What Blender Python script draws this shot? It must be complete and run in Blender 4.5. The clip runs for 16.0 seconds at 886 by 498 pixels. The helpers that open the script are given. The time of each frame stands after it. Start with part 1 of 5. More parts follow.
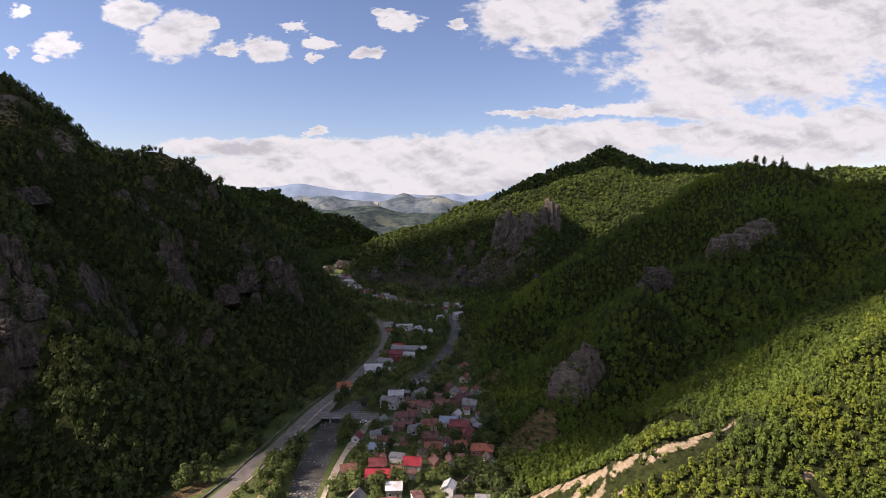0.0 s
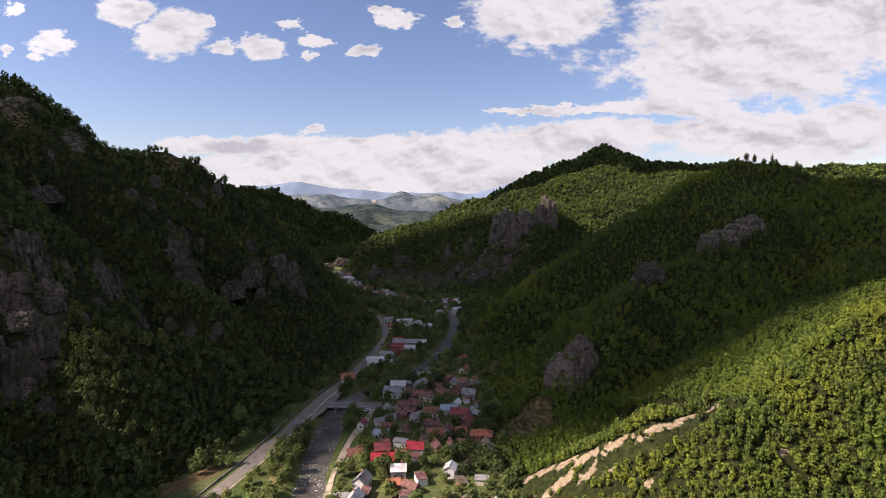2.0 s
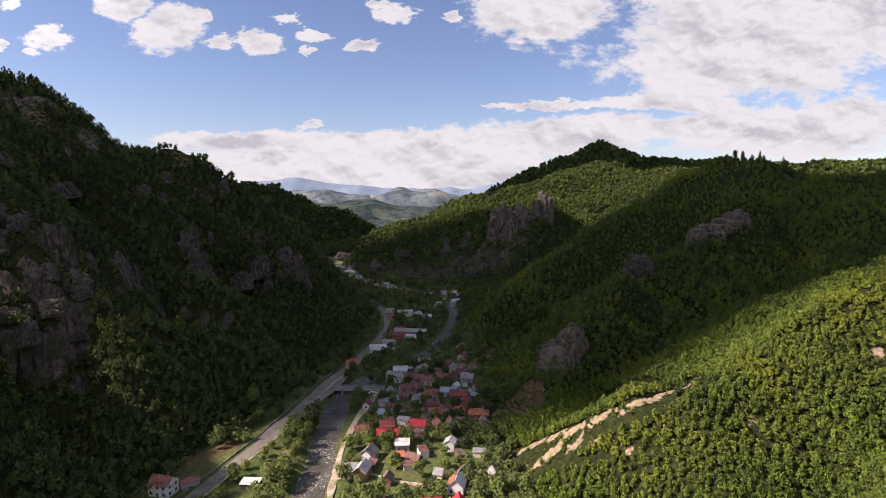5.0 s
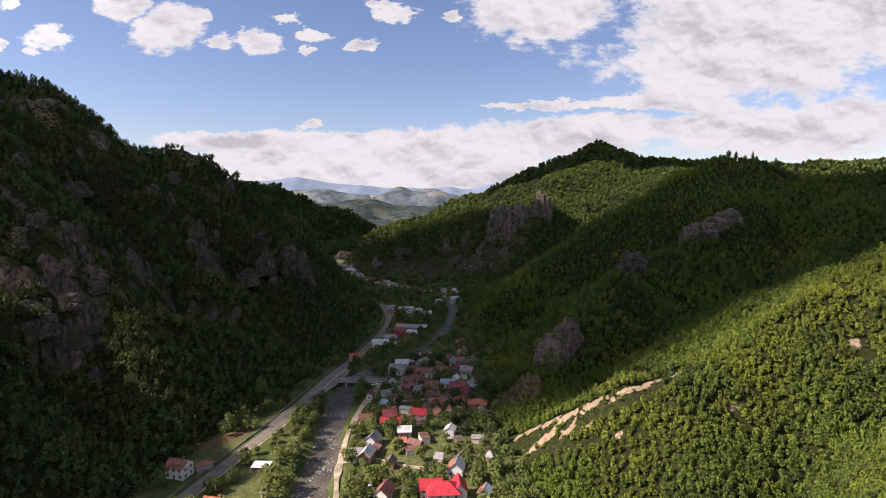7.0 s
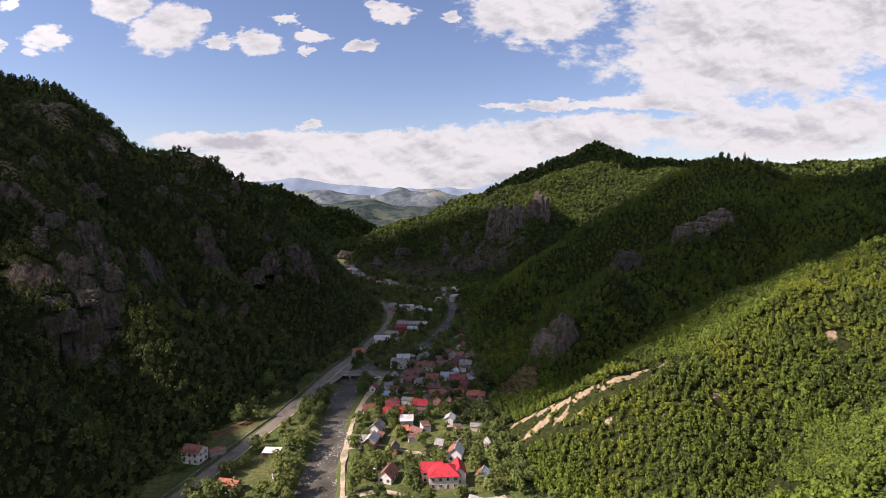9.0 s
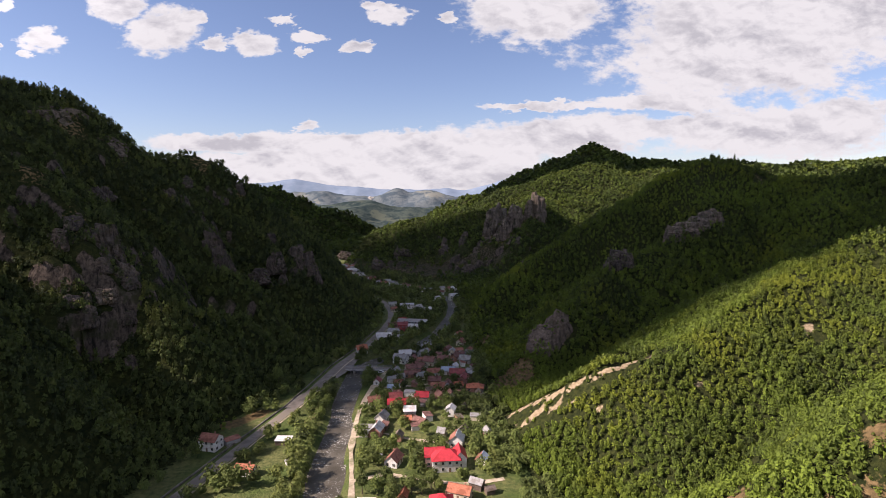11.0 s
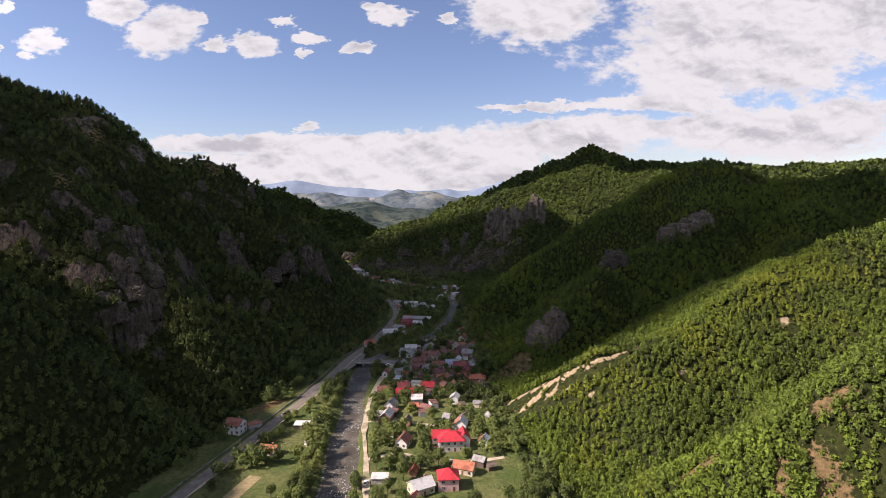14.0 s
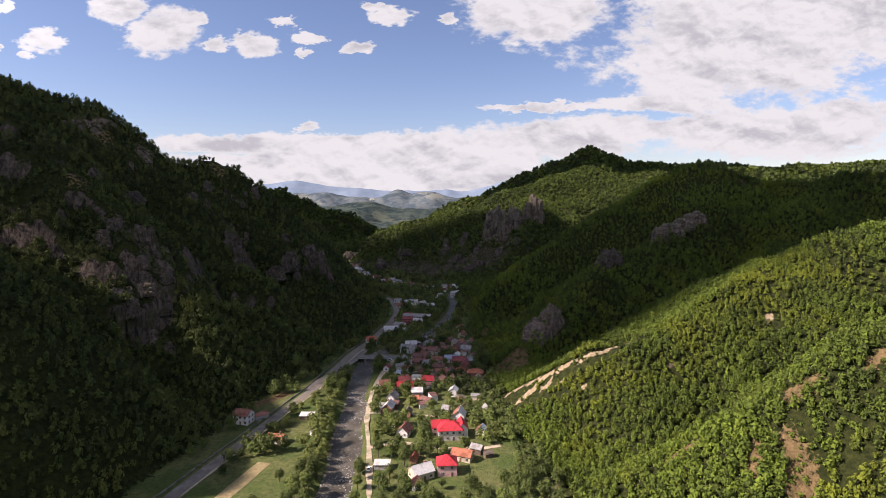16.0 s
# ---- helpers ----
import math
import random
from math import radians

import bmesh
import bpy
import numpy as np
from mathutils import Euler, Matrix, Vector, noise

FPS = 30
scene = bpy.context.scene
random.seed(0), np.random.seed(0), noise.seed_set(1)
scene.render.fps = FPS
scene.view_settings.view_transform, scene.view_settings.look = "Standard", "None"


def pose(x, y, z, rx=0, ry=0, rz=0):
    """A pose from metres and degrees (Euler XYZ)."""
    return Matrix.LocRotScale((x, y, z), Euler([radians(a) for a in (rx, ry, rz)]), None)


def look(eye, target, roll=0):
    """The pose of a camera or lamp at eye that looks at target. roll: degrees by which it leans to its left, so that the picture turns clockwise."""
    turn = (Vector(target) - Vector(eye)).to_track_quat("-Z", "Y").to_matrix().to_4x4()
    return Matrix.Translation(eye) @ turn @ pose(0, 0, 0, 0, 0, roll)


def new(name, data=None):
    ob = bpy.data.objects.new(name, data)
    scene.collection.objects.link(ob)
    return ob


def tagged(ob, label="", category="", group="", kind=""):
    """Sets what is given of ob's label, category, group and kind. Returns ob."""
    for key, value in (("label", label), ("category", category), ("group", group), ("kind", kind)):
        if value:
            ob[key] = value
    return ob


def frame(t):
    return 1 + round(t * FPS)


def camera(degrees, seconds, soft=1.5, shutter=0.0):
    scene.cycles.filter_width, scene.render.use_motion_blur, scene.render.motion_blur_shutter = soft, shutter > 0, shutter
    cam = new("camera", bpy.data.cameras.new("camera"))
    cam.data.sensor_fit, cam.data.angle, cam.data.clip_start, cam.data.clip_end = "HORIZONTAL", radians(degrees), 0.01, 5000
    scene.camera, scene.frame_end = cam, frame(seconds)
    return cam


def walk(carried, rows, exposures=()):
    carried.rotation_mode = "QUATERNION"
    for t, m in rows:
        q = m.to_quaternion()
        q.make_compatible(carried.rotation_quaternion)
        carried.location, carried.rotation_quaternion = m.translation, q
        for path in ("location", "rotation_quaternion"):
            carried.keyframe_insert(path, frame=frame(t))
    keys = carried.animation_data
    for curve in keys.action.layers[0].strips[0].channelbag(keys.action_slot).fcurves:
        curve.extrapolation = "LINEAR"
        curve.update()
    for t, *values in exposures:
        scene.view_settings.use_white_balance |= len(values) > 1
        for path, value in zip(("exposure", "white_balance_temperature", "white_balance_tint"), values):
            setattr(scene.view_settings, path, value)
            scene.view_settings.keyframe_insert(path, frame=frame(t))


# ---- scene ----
cam = camera(79.0, 16.0, soft=0.5)
METRES, EYE, TILT, LEAN, TURN = 115.0, 127.0, -5.5, 0.0, 0.0
ROWS = [
    (0.0, 0.0, 0.0, 0.0, 0.0, 0.0, -0.0),
    (0.5, -0.0053, -0.0285, -0.0028, -0.06, 0.02, 0.06),
    (1.0, -0.0086, -0.058, -0.0049, -0.14, 0.03, 0.11),
    (1.5, -0.0117, -0.0864, -0.0079, -0.23, -0.01, 0.15),
    (2.0, -0.0146, -0.1145, -0.0114, -0.29, -0.22, 0.18),
    (2.5, -0.0172, -0.1434, -0.014, -0.35, -0.38, 0.17),
    (3.0, -0.0184, -0.1724, -0.0157, -0.36, -0.47, 0.19),
    (3.5, -0.0197, -0.2015, -0.0176, -0.4, -0.55, 0.15),
    (4.0, -0.0205, -0.2302, -0.0205, -0.43, -0.63, 0.2),
    (6.5, -0.0266, -0.3715, -0.0381, -0.5, -0.72, 0.21),
    (7.0, -0.0268, -0.4007, -0.0408, -0.5, -0.72, 0.21),
    (7.5, -0.0273, -0.4311, -0.0429, -0.49, -0.74, 0.21),
    (8.0, -0.0271, -0.4618, -0.0452, -0.51, -0.73, 0.24),
    (8.5, -0.0279, -0.4948, -0.0477, -0.5, -0.71, 0.26),
    (9.0, -0.0295, -0.5269, -0.0505, -0.55, -0.68, 0.29),
    (11.5, -0.0523, -0.7058, -0.054, -0.87, -0.61, 0.54),
    (12.0, -0.0576, -0.7425, -0.0543, -0.84, -0.6, 0.58),
    (12.5, -0.0628, -0.7777, -0.0543, -0.74, -0.58, 0.59),
    (13.0, -0.0665, -0.8123, -0.0547, -0.72, -0.56, 0.59),
    (13.5, -0.0694, -0.8457, -0.0553, -0.75, -0.54, 0.61),
    (14.0, -0.0712, -0.8783, -0.0559, -0.79, -0.53, 0.58),
    (14.5, -0.0719, -0.9088, -0.057, -0.84, -0.52, 0.58),
    (15.0, -0.0726, -0.9382, -0.0585, -0.84, -0.52, 0.57),
    (15.5, -0.0723, -0.9665, -0.0608, -0.82, -0.51, 0.55),
    (16.0, -0.0713, -0.9932, -0.0625, -0.81, -0.51, 0.49),
]
EXPOSURE, KELVIN, TINT = 0.98, 6500, 29
walk(cam, [(t, pose(0, 0, EYE, TILT, LEAN, TURN) @ pose(METRES * x, METRES * y, METRES * z, 90 + pitch, roll, yaw)) for t, x, y, z, yaw, pitch, roll in ROWS],
     [(0.0, EXPOSURE, KELVIN, TINT), (16.0, EXPOSURE, KELVIN, TINT)])

# world: blue sky with drifting cumulus, sun from the left
SUN_AZ, SUN_EL = radians(-102), radians(40)      # azimuth from +y towards +x
SUN_POWER, SKY, CLOUD = 5.0, 0.067, 0.43

sun_dir = Vector((math.sin(SUN_AZ) * math.cos(SUN_EL), math.cos(SUN_AZ) * math.cos(SUN_EL), math.sin(SUN_EL)))
sun_data = bpy.data.lights.new("sun", "SUN")
sun_data.energy, sun_data.angle, sun_data.color = SUN_POWER, radians(1.2), (1.0, 0.93, 0.82)
sun = new("sun", sun_data)
sun.matrix_world = look(sun_dir * 900, (0, 0, 0))


class Graph:
    """Short writing of shader nodes."""

    def __init__(self, tree):
        self.tree = tree
        tree.nodes.clear()

    def node(self, kind, **values):
        n = self.tree.nodes.new(kind)
        for key, value in values.items():
            if key == "op":
                n.operation = value
            elif key == "noise_type":
                n.noise_dimensions = value
        return n

    def put(self, socket, value):
        if isinstance(value, bpy.types.NodeSocket):
            self.tree.links.new(value, socket)
        elif value is not None:
            socket.default_value = value

    def math(self, op, a, b=None, c=None, clamp=False):
        n = self.tree.nodes.new("ShaderNodeMath")
        n.operation, n.use_clamp = op, clamp
        for socket, value in zip(n.inputs, (a, b, c)):
            self.put(socket, value)
        return n.outputs[0]

    def vec(self, op, a, b=None):
        n = self.tree.nodes.new("ShaderNodeVectorMath")
        n.operation = op
        self.put(n.inputs[0], a)
        self.put(n.inputs[1], b)
        return n.outputs["Value"] if op in ("LENGTH", "DOT_PRODUCT", "DISTANCE") else n.outputs[0]

    def noise(self, vector, scale, detail=4.0, rough=0.55, distort=0.0):
        n = self.tree.nodes.new("ShaderNodeTexNoise")
        self.put(n.inputs["Vector"], vector)
        for key, value in (("Scale", scale), ("Detail", detail), ("Roughness", rough), ("Distortion", distort)):
            n.inputs[key].default_value = value
        return n.outputs["Fac"]

    def step(self, value, low, high, out_low=0.0, out_high=1.0):
        n = self.tree.nodes.new("ShaderNodeMapRange")
        n.interpolation_type = "SMOOTHSTEP"
        for socket, v in zip(n.inputs, (value, low, high, out_low, out_high)):
            self.put(socket, v)
        return n.outputs[0]

    def mix(self, factor, a, b, blend="MIX"):
        n = self.tree.nodes.new("ShaderNodeMix")
        n.data_type, n.blend_type = "RGBA", blend
        self.put(n.inputs[0], factor)
        for socket, v in ((n.inputs[6], a), (n.inputs[7], b)):
            self.put(socket, (*v, 1.0) if isinstance(v, tuple) and len(v) == 3 else v)
        return n.outputs[2]


def build_world():
    world = bpy.data.worlds.new("world")
    scene.world = world
    world.use_nodes = True
    g = Graph(world.node_tree)
    out = g.node("ShaderNodeOutputWorld")
    sky = g.node("ShaderNodeTexSky")
    sky.sky_type, sky.sun_disc = "NISHITA", False
    sky.sun_elevation, sky.sun_rotation = SUN_EL, SUN_AZ
    sky.altitude, sky.air_density, sky.dust_density, sky.ozone_density = 500, 1.0, 0.6, 2.5
    way = g.node("ShaderNodeTexCoord").outputs["Generated"]
    split = g.node("ShaderNodeSeparateXYZ")
    g.put(split.inputs[0], way)
    x, y, z = split.outputs
    ahead = g.math("MAXIMUM", y, 0.02)
    u, v = g.math("DIVIDE", x, ahead), g.math("DIVIDE", z, ahead)
    flat = g.node("ShaderNodeCombineXYZ")
    g.put(flat.inputs[0], u)
    g.put(flat.inputs[1], g.math("MULTIPLY", v, 1.9))
    for scale, reach in ((9.0, 0.030), (32.0, 0.026), (95.0, 0.010)):
        swirl = g.tree.nodes.new("ShaderNodeTexNoise")
        g.put(swirl.inputs["Vector"], flat.outputs[0])
        swirl.inputs["Scale"].default_value, swirl.inputs["Detail"].default_value = scale, 5.0
        bits = g.node("ShaderNodeSeparateXYZ")
        g.put(bits.inputs[0], swirl.outputs["Color"])
        u = g.math("ADD", u, g.math("MULTIPLY", g.math("SUBTRACT", bits.outputs[0], 0.5), 2 * reach))
        v = g.math("ADD", v, g.math("MULTIPLY", g.math("SUBTRACT", bits.outputs[1], 0.5), reach))
    billow = g.noise(flat.outputs[0], 7.0, 8.0, 0.58, 0.3)
    fine = g.noise(flat.outputs[0], 26.0, 6.0, 0.6)
    wisp = g.noise(flat.outputs[0], 70.0, 4.0, 0.6)
    grain = g.math("ADD", g.math("MULTIPLY", billow, 0.56), g.math("ADD", g.math("MULTIPLY", fine, 0.32), g.math("MULTIPLY", wisp, 0.12)))
    # cloud bodies: u, v, half width, half height in the tangent plane ahead
    shape = None
    for a, b, w, h in CLOUDS + [(a, b, 1.08 * w, 1.08 * h) for a, b, w, h in PUFFS]:
        du = g.math("DIVIDE", g.math("SUBTRACT", u, a), w)
        dv = g.math("DIVIDE", g.math("SUBTRACT", v, b), h)
        r = g.math("SQRT", g.math("ADD", g.math("MULTIPLY", du, du), g.math("MULTIPLY", dv, dv)))
        body = g.math("SUBTRACT", 1.0, r)
        shape = body if shape is None else g.math("MAXIMUM", shape, body)
    inside = g.math("ADD", g.math("MULTIPLY", g.math("MAXIMUM", shape, -1.0), 2.0), g.math("MULTIPLY", g.math("SUBTRACT", grain, 0.5), 4.2))
    front = g.step(inside, 0.02, 0.62)
    front = g.math("MULTIPLY", front, g.step(y, 0.05, 0.3))
    # the rest of the sky: a broken cloud layer
    up = g.math("MAXIMUM", z, 0.06)
    layer = g.node("ShaderNodeCombineXYZ")
    g.put(layer.inputs[0], g.math("DIVIDE", x, up))
    g.put(layer.inputs[1], g.math("DIVIDE", y, up))
    rest = g.step(g.noise(layer.outputs[0], 0.55, 6.0, 0.6), 0.505, 0.65)
    rest = g.math("MULTIPLY", rest, g.math("MAXIMUM", g.step(y, 0.3, 0.05), g.step(v, 0.42, 0.6)))
    cover = g.math("MAXIMUM", front, rest)
    above = g.vec("ADD", flat.outputs[0], (0.012, 0.05, 0.0))
    higher = g.noise(above, 7.0, 8.0, 0.58, 0.3)
    puff = g.noise(g.vec("ADD", flat.outputs[0], (0.004, 0.016, 0.0)), 22.0, 6.0, 0.6, 0.4)
    puff = g.math("SUBTRACT", puff, g.noise(flat.outputs[0], 22.0, 6.0, 0.6, 0.4))
    shade = g.math("ADD", g.step(g.math("SUBTRACT", higher, billow), -0.08, 0.2), g.math("MULTIPLY", puff, 1.7))
    thick = g.math("MULTIPLY", g.math("MAXIMUM", g.math("MINIMUM", shade, 1.0), 0.0), g.step(inside, 0.15, 1.1))
    tint = g.mix(thick, (0.94, 0.99, 0.945), (0.62, 0.655, 0.66))
    blue, white, both = g.node("ShaderNodeBackground"), g.node("ShaderNodeBackground"), g.node("ShaderNodeMixShader")
    g.put(blue.inputs[0], sky.outputs[0])
    blue.inputs[1].default_value = SKY
    g.put(white.inputs[0], tint)
    glow = g.math("ADD", 1.0, g.math("MULTIPLY", g.step(g.vec("DOT_PRODUCT", way, tuple(sun_dir)), 0.3, 0.95), 1.6))
    g.put(white.inputs[1], g.math("MULTIPLY", glow, CLOUD))
    g.put(both.inputs[0], cover)
    g.put(both.inputs[1], blue.outputs[0])
    g.put(both.inputs[2], white.outputs[0])
    g.put(out.inputs[0], both.outputs[0])


CLOUDS = [
    (0.56, 0.257, 0.315, 0.121), (0.183, 0.319, 0.158, 0.061), (0.688, 0.311, 0.273, 0.126), (0.211, 0.155, 0.179, 0.009), (0.422, 0.161, 0.168, 0.021),
    (0.631, 0.107, 0.252, 0.055), (0.753, 0.137, 0.095, 0.044), (0.486, 0.117, 0.084, 0.032), (0.238, 0.102, 0.273, 0.029), (0.032, 0.08, 0.442, 0.034),
    (-0.217, 0.09, 0.22, 0.022), (-0.382, 0.09, 0.16, 0.02), (-0.05, 0.088, 0.25, 0.026), (0.3, 0.112, 0.3, 0.03), (-0.3, 0.06, 0.24, 0.02), (-0.177, 0.03, 0.379, 0.027), (0.136, 0.02, 0.631, 0.032), (-0.333, 0.041, 0.116, 0.019),
    (-0.072, 0.051, 0.315, 0.023), (-0.134, 0.08, 0.126, 0.021), (-0.48, 0.289, 0.082, 0.048), (-0.554, 0.328, 0.063, 0.032), (-0.429, 0.306, 0.029, 0.027),
]
PUFFS = [
    (-0.393, 0.264, 0.027, 0.013), (-0.324, 0.265, 0.046, 0.02), (-0.694, 0.274, 0.038, 0.023), (-0.722, 0.249, 0.018, 0.008), (-0.779, 0.262, 0.019, 0.013),
    (-0.227, 0.28, 0.026, 0.014), (-0.236, 0.25, 0.013, 0.009), (-0.139, 0.262, 0.029, 0.012), (-0.075, 0.314, 0.034, 0.018), (-0.1, 0.331, 0.032, 0.009),
    (-0.272, 0.304, 0.025, 0.009), (0.021, 0.311, 0.021, 0.008), (-0.232, 0.119, 0.022, 0.009), (-0.766, 0.33, 0.023, 0.015),
]
build_world()


def fresh(name):
    m = bpy.data.materials.new(name)
    m.use_nodes = True
    g = Graph(m.node_tree)
    out, bsdf = g.node("ShaderNodeOutputMaterial"), g.node("ShaderNodeBsdfPrincipled")
    g.put(out.inputs[0], bsdf.outputs[0])
    return m, g, bsdf


def surface(name, a, b, scale, rough=0.9, c=None, scale2=0.0, bump=0.0, metal=0.0, specular=0.3, spread=0.0):
    """A rough natural surface: two tones over one noise, a third over a larger one, and fine relief."""
    m, g, bsdf = fresh(name)
    place = g.node("ShaderNodeNewGeometry").outputs["Position"]
    n = g.noise(place, scale, 6.0, 0.6)
    colour = g.mix(g.step(n, 0.32, 0.68), a, b)
    if c:
        colour = g.mix(g.step(g.noise(place, scale2, 4.0), 0.48, 0.66), colour, c)
    if spread:
        r = g.node("ShaderNodeObjectInfo").outputs["Random"]
        dark = g.math("ADD", 1.0 - spread, g.math("MULTIPLY", r, 2 * spread))
        colour = g.vec("SCALE", colour)
        colour.node.inputs["Scale"].default_value = 1.0
        g.put(colour.node.inputs["Scale"], dark)
    g.put(bsdf.inputs["Base Color"], colour)
    bsdf.inputs["Roughness"].default_value = rough
    bsdf.inputs["Metallic"].default_value = metal
    bsdf.inputs["Specular IOR Level"].default_value = specular
    if bump:
        relief = g.node("ShaderNodeBump")
        relief.inputs["Distance"].default_value = bump
        g.put(relief.inputs["Height"], g.noise(place, scale * 2.5, 6.0, 0.65))
        g.put(bsdf.inputs["Normal"], relief.outputs[0])
    return m


def foliage(name, dark, light, turned, rough=0.75):
    """Leaves: tone says how light a single tree is, a wide noise says which stands have turned yellow. Some light passes through."""
    m, g, bsdf = fresh(name)
    tone = g.node("ShaderNodeAttribute")
    tone.attribute_name = "tone"
    place = g.node("ShaderNodeNewGeometry").outputs["Position"]
    island = g.node("ShaderNodeNewGeometry").outputs["Random Per Island"]
    level = g.math("ADD", g.math("MULTIPLY", tone.outputs["Fac"], 0.75), g.math("MULTIPLY", island, 0.3))
    colour = g.mix(level, dark, light)
    stand = g.step(g.noise(place, 0.018, 3.0, 0.6), 0.5, 0.72)
    colour = g.mix(g.math("MULTIPLY", g.math("MULTIPLY", stand, tone.outputs["Fac"]), 0.7), colour, turned)
    # fine noise darkens the colour: shaded gaps between leaves are painted in
    leaf_gaps = g.noise(place, 1.5, 3.0, 0.7)
    colour = g.mix(g.step(leaf_gaps, 0.38, 0.58), g.mix(0.42, colour, dark), colour)
    g.put(bsdf.inputs["Base Color"], colour)
    bsdf.inputs["Roughness"].default_value = rough
    bsdf.inputs["Specular IOR Level"].default_value = 0.14
    relief = g.node("ShaderNodeBump")
    relief.inputs["Distance"].default_value = 0.55
    g.put(relief.inputs["Height"], leaf_gaps)
    g.put(bsdf.inputs["Normal"], relief.outputs[0])
    thin, both = g.node("ShaderNodeBsdfTranslucent"), g.node("ShaderNodeMixShader")
    g.put(thin.inputs[0], g.mix(0.3, colour, turned))
    both.inputs[0].default_value = 0.22
    g.put(both.inputs[1], bsdf.outputs[0])
    g.put(both.inputs[2], thin.outputs[0])
    out = [n for n in m.node_tree.nodes if n.bl_idname == "ShaderNodeOutputMaterial"][0]
    g.put(out.inputs[0], both.outputs[0])
    return m


M_LEAF = foliage("leaves", (0.024, 0.034, 0.017), (0.19, 0.262, 0.03), (0.3, 0.31, 0.024))
# west slopes: leaf colour darkened and greyed to stand for their shade
M_SHADELEAF = foliage("shaded_slope_leaves", (0.022, 0.03, 0.017), (0.14, 0.178, 0.044), (0.22, 0.215, 0.04))
M_GARDEN = foliage("garden_leaves", (0.026, 0.036, 0.014), (0.195, 0.245, 0.06), (0.24, 0.24, 0.06))
M_FAR = foliage("far_leaves", (0.028, 0.04, 0.016), (0.118, 0.165, 0.025), (0.16, 0.18, 0.025))


def ground_material():
    """Forest floor, valley grass, pale scars and brown earth, told apart by masks laid on the ground."""
    m, g, bsdf = fresh("ground")
    place = g.node("ShaderNodeNewGeometry").outputs["Position"]
    fine, wide = g.noise(place, 0.5, 6.0, 0.65), g.noise(place, 0.05, 4.0, 0.6)

    def mask(name, fray=1.7):
        n = g.node("ShaderNodeAttribute")
        n.attribute_name = name
        return g.step(g.math("ADD", n.outputs["Fac"], g.math("MULTIPLY", g.math("SUBTRACT", fine, 0.5), fray)), 0.4, 0.6)

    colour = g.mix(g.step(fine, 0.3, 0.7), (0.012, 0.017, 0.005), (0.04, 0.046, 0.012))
    grass = g.mix(g.step(wide, 0.35, 0.65), (0.078, 0.108, 0.028), (0.15, 0.148, 0.056))
    grass = g.mix(g.step(fine, 0.35, 0.75), grass, (0.05, 0.075, 0.021))
    colour = g.mix(mask("grass"), colour, grass)
    earth = g.mix(g.step(fine, 0.3, 0.7), (0.085, 0.062, 0.028), (0.2, 0.135, 0.062))
    colour = g.mix(mask("earth"), colour, earth)
    bare = g.mix(g.step(fine, 0.3, 0.72), (0.2, 0.145, 0.08), (0.38, 0.3, 0.19))
    colour = g.mix(mask("bare", 0.9), colour, bare)
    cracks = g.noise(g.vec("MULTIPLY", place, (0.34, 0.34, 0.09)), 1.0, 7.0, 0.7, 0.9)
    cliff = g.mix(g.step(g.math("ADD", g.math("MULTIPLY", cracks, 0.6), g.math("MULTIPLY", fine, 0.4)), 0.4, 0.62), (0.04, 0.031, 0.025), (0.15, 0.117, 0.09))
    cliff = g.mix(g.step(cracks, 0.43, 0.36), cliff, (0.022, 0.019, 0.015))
    cliff = g.mix(g.step(wide, 0.55, 0.66), cliff, (0.055, 0.055, 0.026))
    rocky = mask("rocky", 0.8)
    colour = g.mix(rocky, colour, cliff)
    g.put(bsdf.inputs["Base Color"], colour)
    bsdf.inputs["Roughness"].default_value = 0.95
    bsdf.inputs["Specular IOR Level"].default_value = 0.1
    relief = g.node("ShaderNodeBump")
    relief.inputs["Distance"].default_value = 1.0
    g.put(relief.inputs["Height"], g.math("ADD", g.noise(place, 0.9, 6.0, 0.7), g.math("MULTIPLY", g.math("MULTIPLY", cracks, rocky), 1.6)))
    g.put(bsdf.inputs["Normal"], relief.outputs[0])
    return m


def water_material():
    m, g, bsdf = fresh("river_water")
    place = g.node("ShaderNodeNewGeometry").outputs["Position"]
    murk = g.mix(g.step(g.noise(place, 0.09, 4.0), 0.35, 0.65), (0.058, 0.051, 0.037), (0.1, 0.089, 0.066))
    foam = g.math("MULTIPLY", g.step(g.noise(place, 0.06, 3.0), 0.42, 0.6), g.step(g.noise(place, 0.9, 5.0, 0.7), 0.54, 0.66))
    g.put(bsdf.inputs["Base Color"], g.mix(foam, murk, (0.55, 0.55, 0.52)))
    g.put(bsdf.inputs["Roughness"], g.math("ADD", 0.55, g.math("MULTIPLY", foam, 0.5)))
    relief = g.node("ShaderNodeBump")
    bsdf.inputs["Specular IOR Level"].default_value = 0.16
    relief.inputs["Distance"].default_value = 0.25
    g.put(relief.inputs["Height"], g.noise(place, 0.8, 5.0, 0.6))
    g.put(bsdf.inputs["Normal"], relief.outputs[0])
    return m


